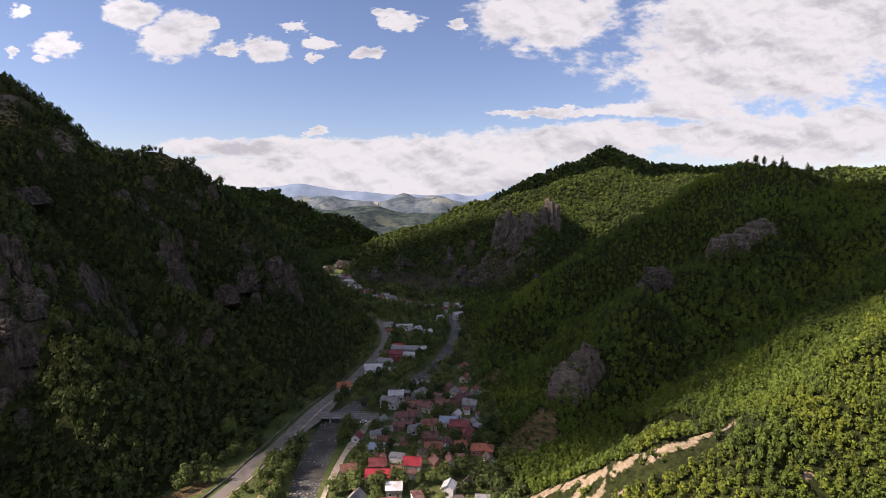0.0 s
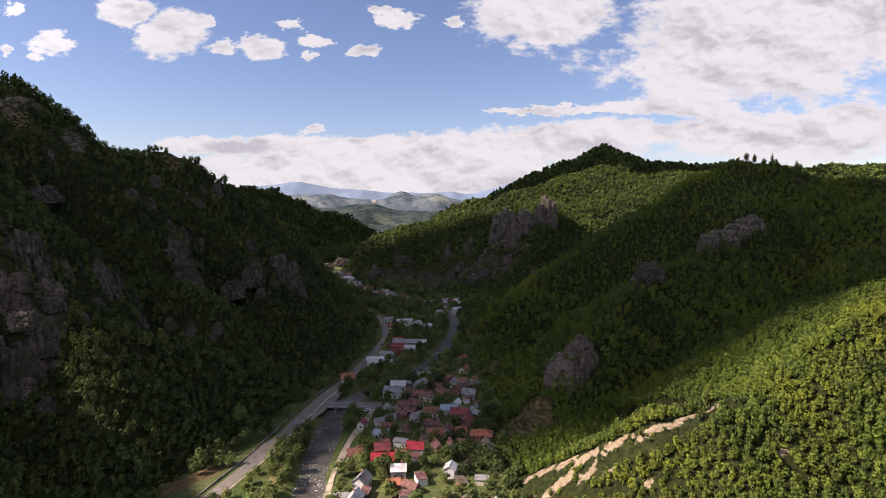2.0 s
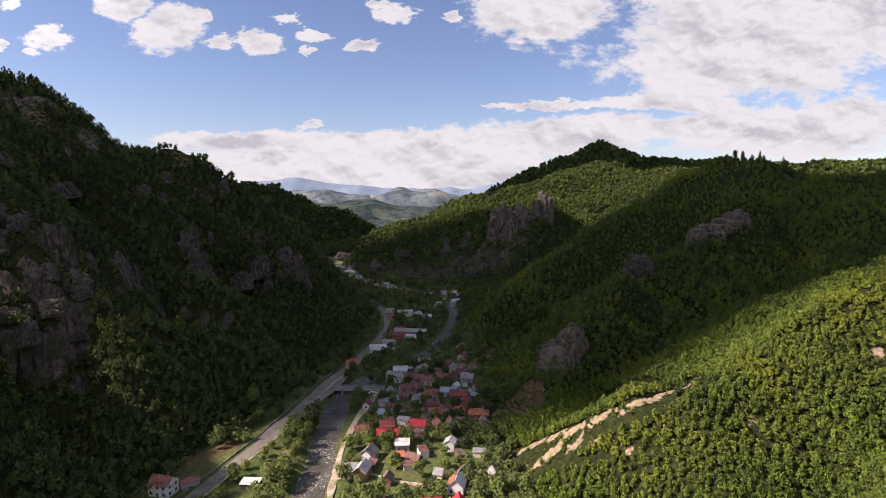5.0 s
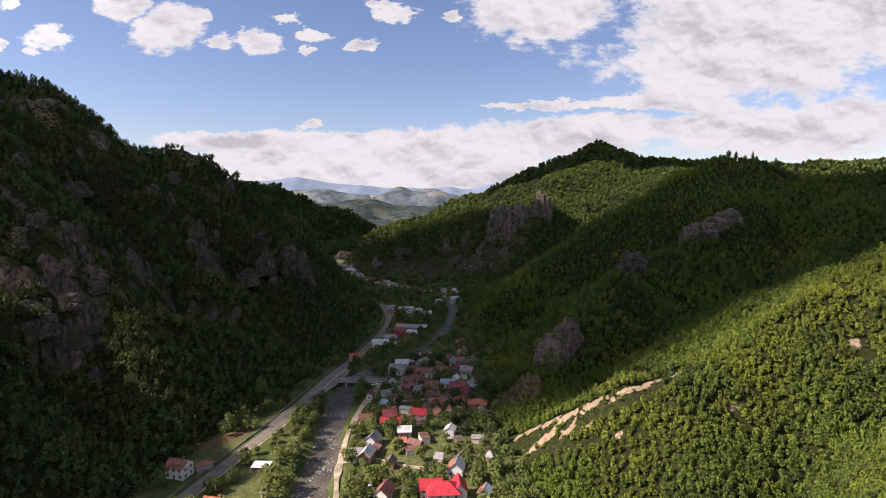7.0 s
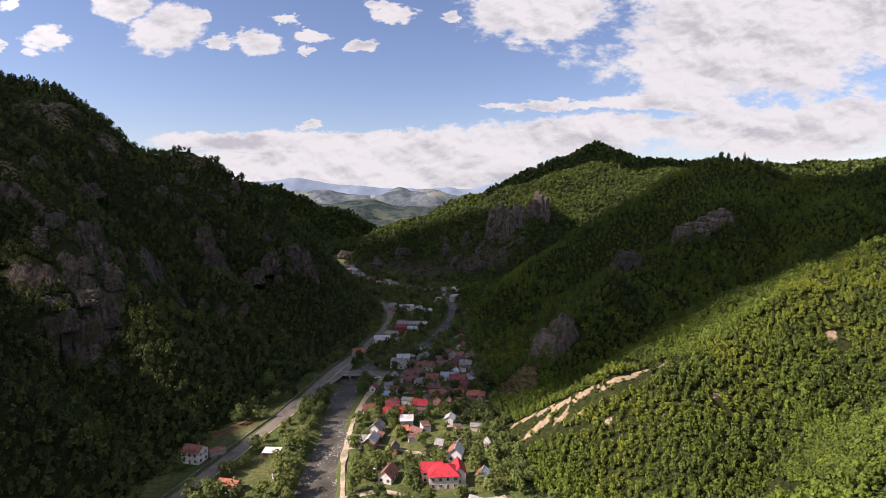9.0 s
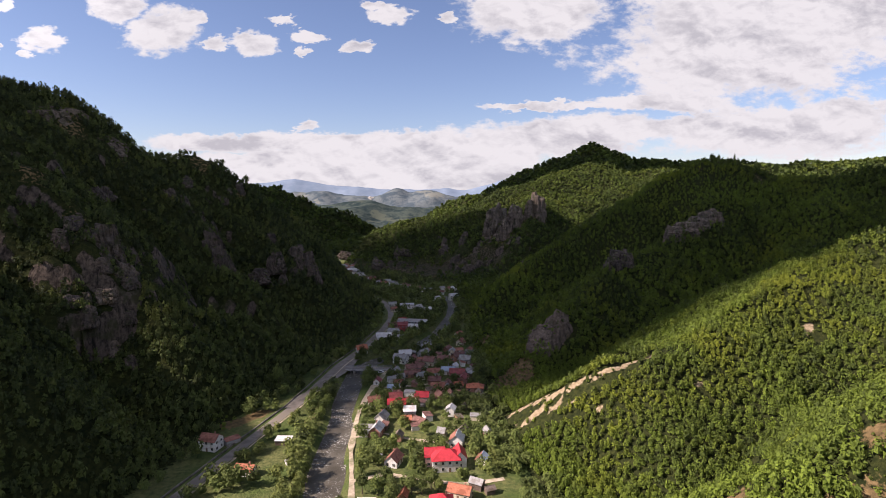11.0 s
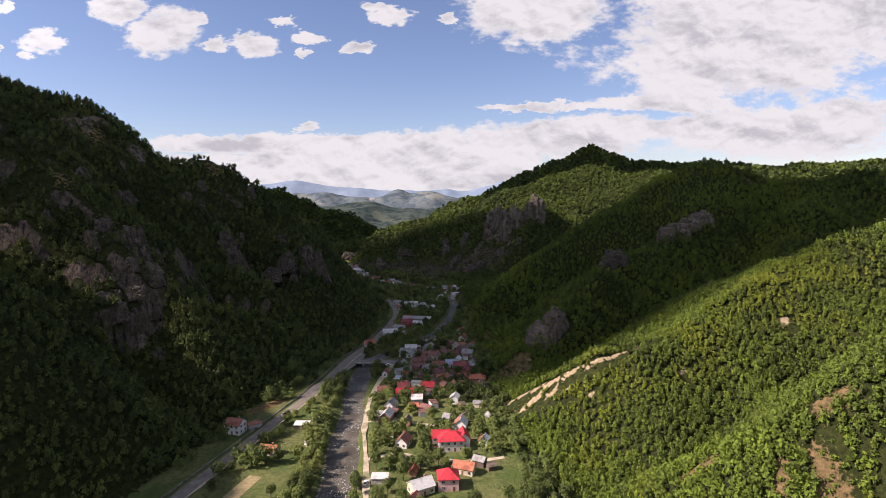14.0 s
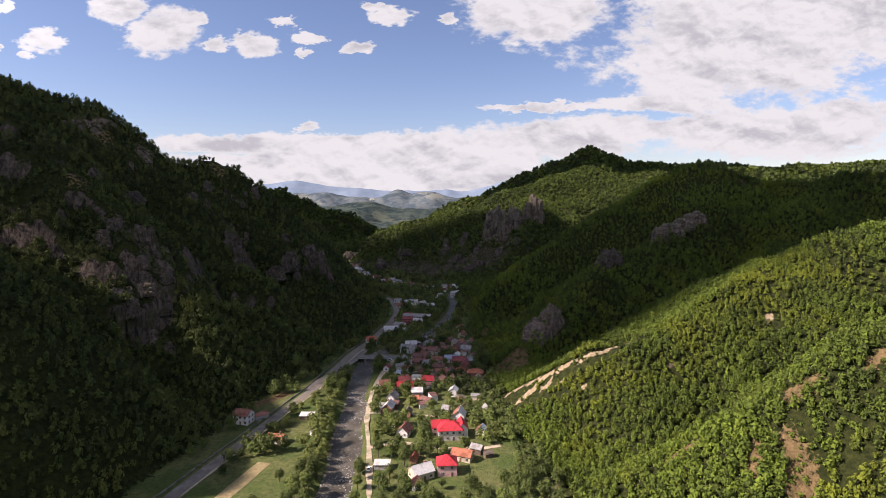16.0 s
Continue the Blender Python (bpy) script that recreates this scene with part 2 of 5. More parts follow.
def stone(name, dark, light, moss):
    """Weathered rock: level beds, upright cracks, lichen and moss on it."""
    m, g, bsdf = fresh(name)
    place = g.node("ShaderNodeNewGeometry").outputs["Position"]
    beds = g.noise(g.vec("MULTIPLY", place, (0.05, 0.05, 0.3)), 1.0, 6.0, 0.65, 0.8)
    cracks = g.noise(g.vec("MULTIPLY", place, (0.34, 0.34, 0.07)), 1.0, 7.0, 0.7, 0.9)
    fine = g.noise(place, 1.3, 8.0, 0.7)
    mixed = g.math("ADD", g.math("MULTIPLY", beds, 0.22), g.math("ADD", g.math("MULTIPLY", cracks, 0.43), g.math("MULTIPLY", fine, 0.35)))
    colour = g.mix(g.step(mixed, 0.4, 0.62), dark, light)
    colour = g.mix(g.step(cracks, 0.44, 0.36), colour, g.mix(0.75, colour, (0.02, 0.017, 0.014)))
    colour = g.mix(g.step(g.noise(place, 0.16, 6.0, 0.7), 0.52, 0.62), colour, moss)
    g.put(bsdf.inputs["Base Color"], colour)
    bsdf.inputs["Roughness"].default_value = 0.95
    bsdf.inputs["Specular IOR Level"].default_value = 0.15
    relief = g.node("ShaderNodeBump")
    relief.inputs["Distance"].default_value = 1.6
    g.put(relief.inputs["Height"], mixed)
    g.put(bsdf.inputs["Normal"], relief.outputs[0])
    return m


def haze_material(name, low, high, size, patch):
    """Hills of the far distance, with the haze of the air painted into their colours."""
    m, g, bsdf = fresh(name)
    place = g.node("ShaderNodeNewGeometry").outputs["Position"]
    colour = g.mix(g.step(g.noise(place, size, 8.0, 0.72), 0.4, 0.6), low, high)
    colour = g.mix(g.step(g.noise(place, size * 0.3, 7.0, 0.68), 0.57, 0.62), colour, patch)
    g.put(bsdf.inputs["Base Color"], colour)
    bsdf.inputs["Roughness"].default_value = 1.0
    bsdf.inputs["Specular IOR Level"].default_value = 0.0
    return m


M_GROUND = ground_material()
M_WATER = water_material()
M_ROAD = surface("asphalt", (0.13, 0.112, 0.09), (0.225, 0.195, 0.158), 0.25, c=(0.17, 0.145, 0.11), scale2=0.06, bump=0.02)
M_DIRT = surface("pale_dirt", (0.3, 0.24, 0.16), (0.46, 0.38, 0.27), 0.5, c=(0.17, 0.16, 0.08), scale2=0.12, bump=0.15)
M_TILLED = surface("tilled_field", (0.19, 0.15, 0.07), (0.28, 0.22, 0.105), 0.6, bump=0.15)
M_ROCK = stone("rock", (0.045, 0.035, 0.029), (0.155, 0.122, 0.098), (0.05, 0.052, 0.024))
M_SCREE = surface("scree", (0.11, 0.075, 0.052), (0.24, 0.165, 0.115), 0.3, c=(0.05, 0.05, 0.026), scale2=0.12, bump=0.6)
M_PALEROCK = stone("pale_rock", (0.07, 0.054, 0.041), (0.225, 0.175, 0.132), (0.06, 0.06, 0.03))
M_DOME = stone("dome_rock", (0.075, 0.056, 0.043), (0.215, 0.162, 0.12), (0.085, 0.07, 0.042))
M_STONE = surface("river_stone", (0.2, 0.187, 0.16), (0.36, 0.34, 0.3), 0.8, bump=0.1)
M_RANGE = haze_material("distant_range", (0.145, 0.19, 0.245), (0.175, 0.22, 0.275), 0.006, (0.165, 0.21, 0.265))
M_HILLS = haze_material("distant_hills", (0.055, 0.074, 0.086), (0.12, 0.138, 0.138), 0.012, (0.17, 0.175, 0.15))
M_LOWHILLS = haze_material("distant_low_hills", (0.022, 0.034, 0.035), (0.055, 0.07, 0.058), 0.02, (0.072, 0.082, 0.062))

# ---- the lie of the land ----


def lattice(ix, iy, seed):
    n = (ix.astype(np.int64) * 374761393 + iy.astype(np.int64) * 668265263 + seed * 974634777) & 0x7FFFFFFF
    n = ((n ^ (n >> 13)) * 1274126177) & 0x7FFFFFFF
    return ((n ^ (n >> 16)) & 0xFFFF) / 65535.0


def value_noise(x, y, seed):
    ix, iy = np.floor(x), np.floor(y)
    fx, fy = x - ix, y - iy
    fx, fy = fx * fx * (3 - 2 * fx), fy * fy * (3 - 2 * fy)
    a, b = lattice(ix, iy, seed), lattice(ix + 1, iy, seed)
    c, d = lattice(ix, iy + 1, seed), lattice(ix + 1, iy + 1, seed)
    return (a * (1 - fx) + b * fx) * (1 - fy) + (c * (1 - fx) + d * fx) * fy


def fbm(x, y, size, octaves=4, seed=1):
    total, gain = 0.0, 1.0
    for n in range(octaves):
        total = total + gain * (value_noise(x / size + 17.3 * n, y / size + 9.1 * n, seed + n) - 0.5)
        size, gain = size * 0.5, gain * 0.5
    return total


def along(points, x, y):
    """Distance from a polyline and its third number there."""
    best, value = np.full(np.shape(x), 1e9), np.zeros(np.shape(x))
    for (ax, ay, az), (bx, by, bz) in zip(points, points[1:]):
        dx, dy = bx - ax, by - ay
        s = np.clip(((x - ax) * dx + (y - ay) * dy) / (dx * dx + dy * dy), 0, 1)
        d = np.hypot(x - ax - s * dx, y - ay - s * dy)
        near = d < best
        best, value = np.where(near, d, best), np.where(near, az + s * (bz - az), value)
    return best, value


# crest lines (x, y, z) with the steepness of their flanks
RIDGES = [
    (0.80, [(-900, 330, 270), (-520, 360, 256), (-430, 400, 240), (-335, 424, 213), (-281, 446, 167), (-243, 481, 150), (-211, 493, 132)]),
    (1.7, [(-255, 472, 164), (-244, 477, 168), (-234, 481, 166)]),
    (0.95, [(-211, 493, 132), (-203, 486, 108), (-180, 470, 84), (-130, 446, 60), (-108, 470, 46), (-96, 510, 32), (-88, 560, 14), (-80, 585, 0)]),
    # unseen crest beside the view, added to shade the near spur west of the road
    (1.35, [(-420, -60, 170), (-335, 20, 160), (-303, 85, 172), (-297, 130, 180), (-322, 168, 168)]),
    (0.85, [(-430, 330, 200), (-285, 284, 158), (-206, 255, 106), (-177, 250, 74), (-138, 205, 14)]),
    (0.95, [(-262, 392, 138), (-217, 361, 97), (-147, 332, 38), (-108, 316, 8)]),
    (0.85, [(-600, 250, 200), (-320, 165, 145), (-210, 131, 88), (-160, 125, 48), (-128, 118, 8)]),
    (0.62, [(28, 202, 3), (65, 192, 25), (105, 184, 46), (160, 210, 64), (194, 222, 82), (264, 235, 99), (340, 250, 117), (520, 290, 145)]),
    (0.60, [(42, 88, 3), (70, 78, 24), (101, 62, 47), (140, 58, 76), (200, 50, 105), (320, 40, 145), (600, 30, 190)]),
    (0.68, [(30, 445, 6), (60, 452, 37), (128, 490, 73), (242, 540, 128), (304, 553, 153), (385, 547, 139), (460, 545, 140), (560, 500, 152), (800, 470, 175)]),
    (0.72, [(304, 553, 151), (268, 458, 96), (157, 397, 62), (91, 322, 34), (60, 280, 14)]),
    (0.72, [(460, 545, 140), (395, 471, 118), (308, 380, 72), (230, 320, 40)]),
    (0.50, [(-195, 950, 14), (-95, 1000, 60), (10, 990, 82), (90, 980, 108), (200, 1050, 144), (341, 1136, 184), (450, 1150, 160), (700, 1100, 185)]),
    (0.62, [(200, 1040, 142), (179, 895, 96), (150, 800, 55), (60, 700, 8)]),
    (0.50, [(-60, 1400, 60), (112, 1390, 116), (238, 1390, 183), (420, 1390, 244), (538, 1390, 206), (640, 1390, 200), (800, 1300, 190)]),
    (0.45, [(-1100, 1300, 215), (-700, 1386, 190), (-537, 1386, 150), (-426, 1386, 134), (-339, 1386, 98), (-240, 1386, 60), (-150, 1386, 22), (-118, 1390, -4)]),
    (0.40, [(700, 1250, 180), (1000, 1300, 190), (1500, 1300, 220)]),
]
VALLEY = [(-10, -700, 80), (-30, 0, 90), (-49, 105, 91), (-45, 200, 73), (-38, 260, 62), (-28, 320, 56), (-23, 400, 45), (-18, 500, 44),
          (-30, 560, 45), (-50, 640, 65), (-95, 720, 55), (-150, 800, 40), (-215, 900, 35), (-190, 1050, 30), (-130, 1300, 12), (-100, 1400, 12), (-105, 1900, 150), (-150, 3000, 700)]
RIVER = [(-51, -300, 7), (-51, 0, 7), (-52.8, 105, 7.2), (-55.8, 153, 7.2), (-60.3, 224, 6.2), (-62, 281, 6.5), (-60, 305, 6.5), (-50, 322, 6), (-24, 352, 6),
         (-4, 400, 5.5), (10, 476, 5), (14, 530, 5), (5, 590, 5), (-40, 660, 5), (-110, 740, 5), (-225, 900, 5), (-190, 1050, 5), (-112, 1400, 5), (-120, 2400, 5)]
ROAD = [(-128, -300, 0), (-130, 0, 0), (-122, 102, 0), (-112, 140, 0), (-99, 191, 0), (-88, 232, 0), (-75, 307, 0), (-64, 349, 0), (-54, 411, 0), (-50.5, 455, 0),
        (-54, 492, 0), (-66, 543, 0), (-100, 600, 0)]


def floor_at(y):
    return 2.6 - 0.012 * np.clip(y - 300, 0, 1700)


def height(x, y, detail=True):
    x, y = np.asarray(x, float), np.asarray(y, float)
    warp = 14 * fbm(x, y, 90, 2, 40)
    wide = np.clip((np.abs(x) - 450) / 500, 0, 1) * np.clip((2600 - y) / 800, 0, 1)
    h = 4 + wide * (40 + 80 * (fbm(x, y, 500, 4, 7) + 0.3))
    for steep, crest in RIDGES:
        d, z = along(crest, x, y)
        drop = steep * (np.sqrt(d * d + 64) - 8) + steep * 0.12 * warp * np.clip(d / 40, 0, 1)
        r = z - drop
        k = 10.0
        h = np.maximum(h, r) + k * np.exp(-np.abs(h - r) / k) * 0.2
    d, half = along(VALLEY, x, y)
    out = np.maximum(0, d - half - 0.25 * warp)
    cap = floor_at(y) + 0.35 * np.minimum(out, 12) + 1.05 * np.maximum(0, out - 4) + 3.0 * np.maximum(0, out - 520)
    k = 6.0
    h = np.minimum(h, cap) - k * np.exp(-np.abs(h - cap) / k) * 0.35
    base = floor_at(y)
    rise = np.clip((h - base) / 30, 0, 1)
    if detail:
        h = h + rise * (11 * fbm(x, y, 70, 4, 3) + 3 - 13 * np.abs(fbm(x, y, 58, 4, 21)))
    if detail:
        # gullies and ribs that run down the slopes west of the road
        west = np.clip((-112 - x) / 30, 0, 1) * np.clip((x + 560) / 200, 0, 1) * rise
        h = h - west * (30 * np.abs(fbm(x * 0.3 + 0.18 * y, y - 0.25 * x, 62, 3, 77)) - 6)
        # cliff bands and rock ribs below the crest
        crest = np.minimum(along(RIDGES[0][1], x, y)[0], along(RIDGES[2][1], x, y)[0])
        craggy = west * np.clip((crest - 14) / 30, 0, 1) * np.clip((y - 195) / 30, 0, 1)
        band = np.clip((fbm(x * 0.4 + 0.2 * y, y, 40, 4, 88) + 0.02) / 0.09, 0, 1)
        spur = np.clip((fbm(x * 0.5, y - 0.2 * x, 24, 3, 91) - 0.06) / 0.12, 0, 1)
        h = h + craggy * (8 * band * band * (3 - 2 * band) + 6 * spur + 4 * np.clip((fbm(x * 0.8, y, 11, 2, 93) - 0.02) / 0.16, 0, 1) - 7)
        foot = np.clip(1 - np.hypot((x + 20) / 200, (y - 805) / 130), 0, 0.5) * 2
        h = h + foot * rise * (14 * np.clip((fbm(x, y, 60, 4, 97) + 0.02) / 0.1, 0, 1) - 6)
    h = np.maximum(h, base + 0.35 * fbm(x, y, 25, 2, 5))
    d, half = along(RIVER, x, y)
    bank = np.clip((half + 3.5 - d) / 3.5, 0, 1)
    h = h - bank * bank * (3 - 2 * bank) * 3.6
    d, _ = along(ROAD, x, y)
    bed = np.clip((9.0 - d) / 4.0, 0, 1)
    return h * (1 - bed) + bed * (floor_at(y) + 0.5)


def mesh_from(name, verts, faces, material, tone=None):
    """One mesh from numpy arrays of places and of triangles or quads."""
    me = bpy.data.meshes.new(name)
    faces = np.asarray(faces, np.int32)
    me.vertices.add(len(verts))
    me.vertices.foreach_set("co", np.asarray(verts, np.float32).ravel())
    me.loops.add(faces.size)
    me.loops.foreach_set("vertex_index", faces.ravel())
    me.polygons.add(len(faces))
    me.polygons.foreach_set("loop_start", np.arange(0, faces.size, faces.shape[1], dtype=np.int32))
    if tone is not None:
        me.attributes.new("tone", "FLOAT", "POINT").data.foreach_set("value", np.asarray(tone, np.float32))
    me.materials.append(material)
    me.update(calc_edges=True)
    return me


def steps(*spans):
    """Grid lines: spans of (from, to, spacing)."""
    return np.unique(np.concatenate([np.arange(a, b, s) for a, b, s in spans]))


gx = steps((-4800, -1500, 250), (-1500, -600, 30), (-600, -340, 10), (-340, -100, 3.0), (-100, 330, 4.0), (330, 700, 10), (700, 1600, 30), (1600, 4801, 250))
gy = steps((-700, -160, 30), (-160, -20, 10), (-20, 200, 4.0), (200, 500, 3.2), (500, 560, 4.0), (560, 1200, 8), (1200, 1700, 14), (1700, 4800, 60))
GX, GY = np.meshgrid(gx, gy)
GZ = height(GX, GY)
nx, ny = len(gx), len(gy)
q = np.arange(ny - 1)[:, None] * nx + np.arange(nx - 1)[None]
quads = np.stack([q, q + 1, q + 1 + nx, q + nx], -1).reshape(-1, 4)
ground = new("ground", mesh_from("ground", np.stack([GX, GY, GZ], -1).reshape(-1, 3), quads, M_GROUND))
ground.data.polygons.foreach_set("use_smooth", np.ones(len(quads), bool))
BARE = [[(34, 205, 2.2), (56, 192, 2.4), (66, 188, 1.8), (79, 184, 2.1), (88, 185, 2.0), (113, 195, 1.5)], [(36, 190, 1.7), (49, 187, 1.9), (63, 180, 1.0)], [(118, 168, 1.5), (121, 167, 1.5)], [(70, 168, 1.2), (74, 167, 1.2)], [(185, 190, 2.5), (189, 191, 2.0)]]
EARTH = [[(104, 50, 3), (103, 41, 5), (98, 31, 2)], [(96, 52, 2), (92, 46, 2)], [(131, 52, 2), (136, 50, 3)], [(116, 58, 4), (112, 60, 3)], [(84, 72, 3), (78, 74, 3)], [(97, 82, 3), (93, 84, 2.5)], [(36, 252, 9), (48, 266, 11), (58, 284, 4)],
         [(-118, 205, 5), (-104, 222, 4)], [(30, 350, 7), (40, 372, 5)]]


def spread(lines, x, y, fade=3.0):
    """1 on the lines' given half widths, falling to 0 over fade."""
    best = np.zeros(np.shape(x))
    for line in lines:
        d, half = along(line, x, y)
        best = np.maximum(best, np.clip(0.5 + (half - d) / fade, 0, 1))
    return best


def bare_cliff(x, y):
    """1 where the slope is too steep for trees."""
    x, y = np.asarray(x, float), np.asarray(y, float)
    zone = np.maximum(np.clip((-118 - x) / 20, 0, 1) * np.clip((y - 190) / 30, 0, 1) * np.clip((560 - y) / 40, 0, 1), (np.hypot((x + 20) / 200, (y - 805) / 130) < 0.9) * 1.0)
    step = 3.0
    steep = np.hypot(height(x + step, y) - height(x - step, y), height(x, y + step) - height(x, y - step)) / (2 * step)
    return zone * np.clip((steep - np.where(y > 600, 0.85, 1.85)) / 0.5, 0, 1)


def valley_edge(x, y):
    d, half = along(VALLEY, x, y)
    return d - half


tagged(ground, "wooded mountain slopes and flat grassy valley floor", "ground", kind="structure")


def ribbon(name, line, half, lift, material, every=4.0, wander=0.0, seed=1):
    """A strip that follows a line over the ground."""
    pts = []
    for (ax, ay, *_), (bx, by, *_) in zip(line, line[1:]):
        n = max(1, int(math.hypot(bx - ax, by - ay) / every))
        pts += [(ax + (bx - ax) * k / n, ay + (by - ay) * k / n) for k in range(n)]
    pts = np.array(pts + [line[-1][:2]], float)
    for _ in range(3):
        pts[1:-1] = (pts[:-2] + 2 * pts[1:-1] + pts[2:]) / 4
    t = np.gradient(pts, axis=0)
    t /= np.linalg.norm(t, axis=1)[:, None]
    side = np.stack([t[:, 1], -t[:, 0]], 1)
    across = np.linspace(-1, 1, 5)
    w = (half if not callable(half) else half(pts[:, 1])) * (1 + wander * 2 * fbm(pts[:, 0], pts[:, 1], 14, 2, seed))
    grid = pts[:, None] + side[:, None] * across[None, :, None] * w[:, None, None]
    z = lift(grid[..., 0], grid[..., 1])
    v = np.concatenate([grid, z[..., None]], -1).reshape(-1, 3)
    k = np.arange(len(pts) - 1)[:, None] * 5 + np.arange(4)[None]
    f = np.stack([k, k + 1, k + 6, k + 5], -1).reshape(-1, 4)
    return new(name, mesh_from(name, v, f, material))


water = ribbon("river", RIVER, lambda y: np.interp(y, (300, 350, 480), (11.0, 7.0, 5.0)), lambda x, y: floor_at(y) - 2.6, M_WATER)
tagged(water, "shallow grey-green river with small rapids", "water", kind="structure")
road = ribbon("road", ROAD, 3.0, lambda x, y: floor_at(y) + 0.6, M_ROAD)
tagged(road, "worn grey asphalt road beside the river", "road", kind="structure")


# ---- distance ----


def far_hills(name, y, depth, x0, x1, step, top, material, label, rough=1.0):
    """A wide range of hills as a solid fold of land."""
    xs, ks = np.arange(x0, x1 + 1, step), np.linspace(-1, 1, 33)
    X, K = np.meshgrid(xs, ks)
    Y = y + K * depth + 0.1 * depth * fbm(X, K * 900, 400, 3, 80)
    crest = top(X)
    Z = -30 + (crest + 30) * (1 - np.abs(K) ** 1.3) * (1 + 1.3 * rough * np.abs(K) * fbm(X, Y, 220, 6, 90)) + 26 * rough * np.abs(K) * (0.25 - np.abs(fbm(X, Y, 130, 4, 93)))
    n = len(xs)
    k = np.arange(32)[:, None] * n + np.arange(n - 1)[None]
    f = np.stack([k, k + 1, k + 1 + n, k + n], -1).reshape(-1, 4)
    ob = new(name, mesh_from(name, np.stack([X, Y, Z], -1).reshape(-1, 3), f, material))
    ob.data.polygons.foreach_set("use_smooth", np.ones(len(f), bool))
    return tagged(ob, label, "mountains", kind="structure")


def bump(x, centre, width, tall):
    return tall * np.exp(-((x - centre) / width) ** 2)


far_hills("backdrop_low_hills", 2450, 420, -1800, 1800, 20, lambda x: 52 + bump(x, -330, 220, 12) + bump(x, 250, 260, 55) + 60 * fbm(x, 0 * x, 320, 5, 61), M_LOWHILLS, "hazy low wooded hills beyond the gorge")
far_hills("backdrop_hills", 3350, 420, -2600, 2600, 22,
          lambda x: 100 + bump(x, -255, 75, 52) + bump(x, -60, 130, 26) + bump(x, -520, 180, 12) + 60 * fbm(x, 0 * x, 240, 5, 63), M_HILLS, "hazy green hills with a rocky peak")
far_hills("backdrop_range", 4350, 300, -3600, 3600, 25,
          lambda x: 178 + bump(x, -900, 420, 26) + bump(x, 60, 120, 10) + 85 * fbm(x, 0 * x, 700, 6, 65), M_RANGE, "mountain range on the horizon, its pale blue haze painted in", 0.3)

# ---- rocks ----
ROCK_SPOTS = []


def rock_mesh(seed, split=1.0, fine=5):
    """A unit crag: several faceted pillars grown into one, split by upright cracks and level ledges."""
    r = np.random.default_rng(seed)
    bm = bmesh.new()
    bmesh.ops.create_icosphere(bm, subdivisions=fine, radius=1.0)
    way = np.array([v.co[:] for v in bm.verts])
    reach = np.zeros(len(way))
    for k in range(7):
        a = r.uniform(0, 6.283)
        shift = np.array([math.cos(a), math.sin(a), 0]) * r.uniform(0.1, 0.55) * (k > 0) * min(1.0, split + 0.1)
        top = 1.0 if k == 0 else r.uniform(0.35, 0.95) if split > 0.5 else r.uniform(0.6, 0.9)
        size = r.uniform(0.3, 0.62) if split > 0.5 else r.uniform(0.6, 0.85)
        limit = np.full(len(way), 9.0)
        turns = np.linspace(0, 6.283, 8)[:7] + r.uniform(-0.35, 0.35, 7)
        planes = [((math.cos(b), math.sin(b), r.uniform(0.0, 0.4)), size * r.uniform(0.85, 1.2)) for b in turns]
        planes += [((r.uniform(-0.5, 0.5), r.uniform(-0.5, 0.5), 1.0), top * r.uniform(0.9, 1.0)) for _ in range(3)] + [((0, 0, -1), 1.0)]
        for normal, far in planes:
            n = np.array(normal) / np.linalg.norm(normal)
            along_n = way @ n
            far = max(0.12, far + shift @ n)
            limit = np.minimum(limit, np.where(along_n > 1e-3, far / np.maximum(along_n, 1e-3), 9.0))
        reach = np.maximum(reach, limit)
    reach = np.minimum(reach, 1.35)
    off = Vector((seed * 3.7, seed * 1.9, seed * 5.3))
    for v, w, d in zip(bm.verts, way, reach):
        c = Vector(w) * float(d)
        crack = noise.voronoi(Vector((c.x * 3.6 + 0.8 * noise.noise(c * 2 + off), c.y * 3.6, c.z * 0.9)) + off)[0]
        cut = max(0.0, 0.2 - (crack[1] - crack[0])) * 1.0
        ledge = 0.009 * math.sin(c.z * 23 + 9 * noise.noise(c * 2.5 + off))
        rough = 0.06 * noise.noise(c * 6 + off) + 0.045 * noise.noise(c * 15 + off)
        k = 1 + (rough + ledge - cut) * split
        v.co = Vector((c.x * k, c.y * k, c.z * (1 + 0.5 * rough)))
    me = bpy.data.meshes.new("rock")
    bm.to_mesh(me)
    bm.free()
    return me


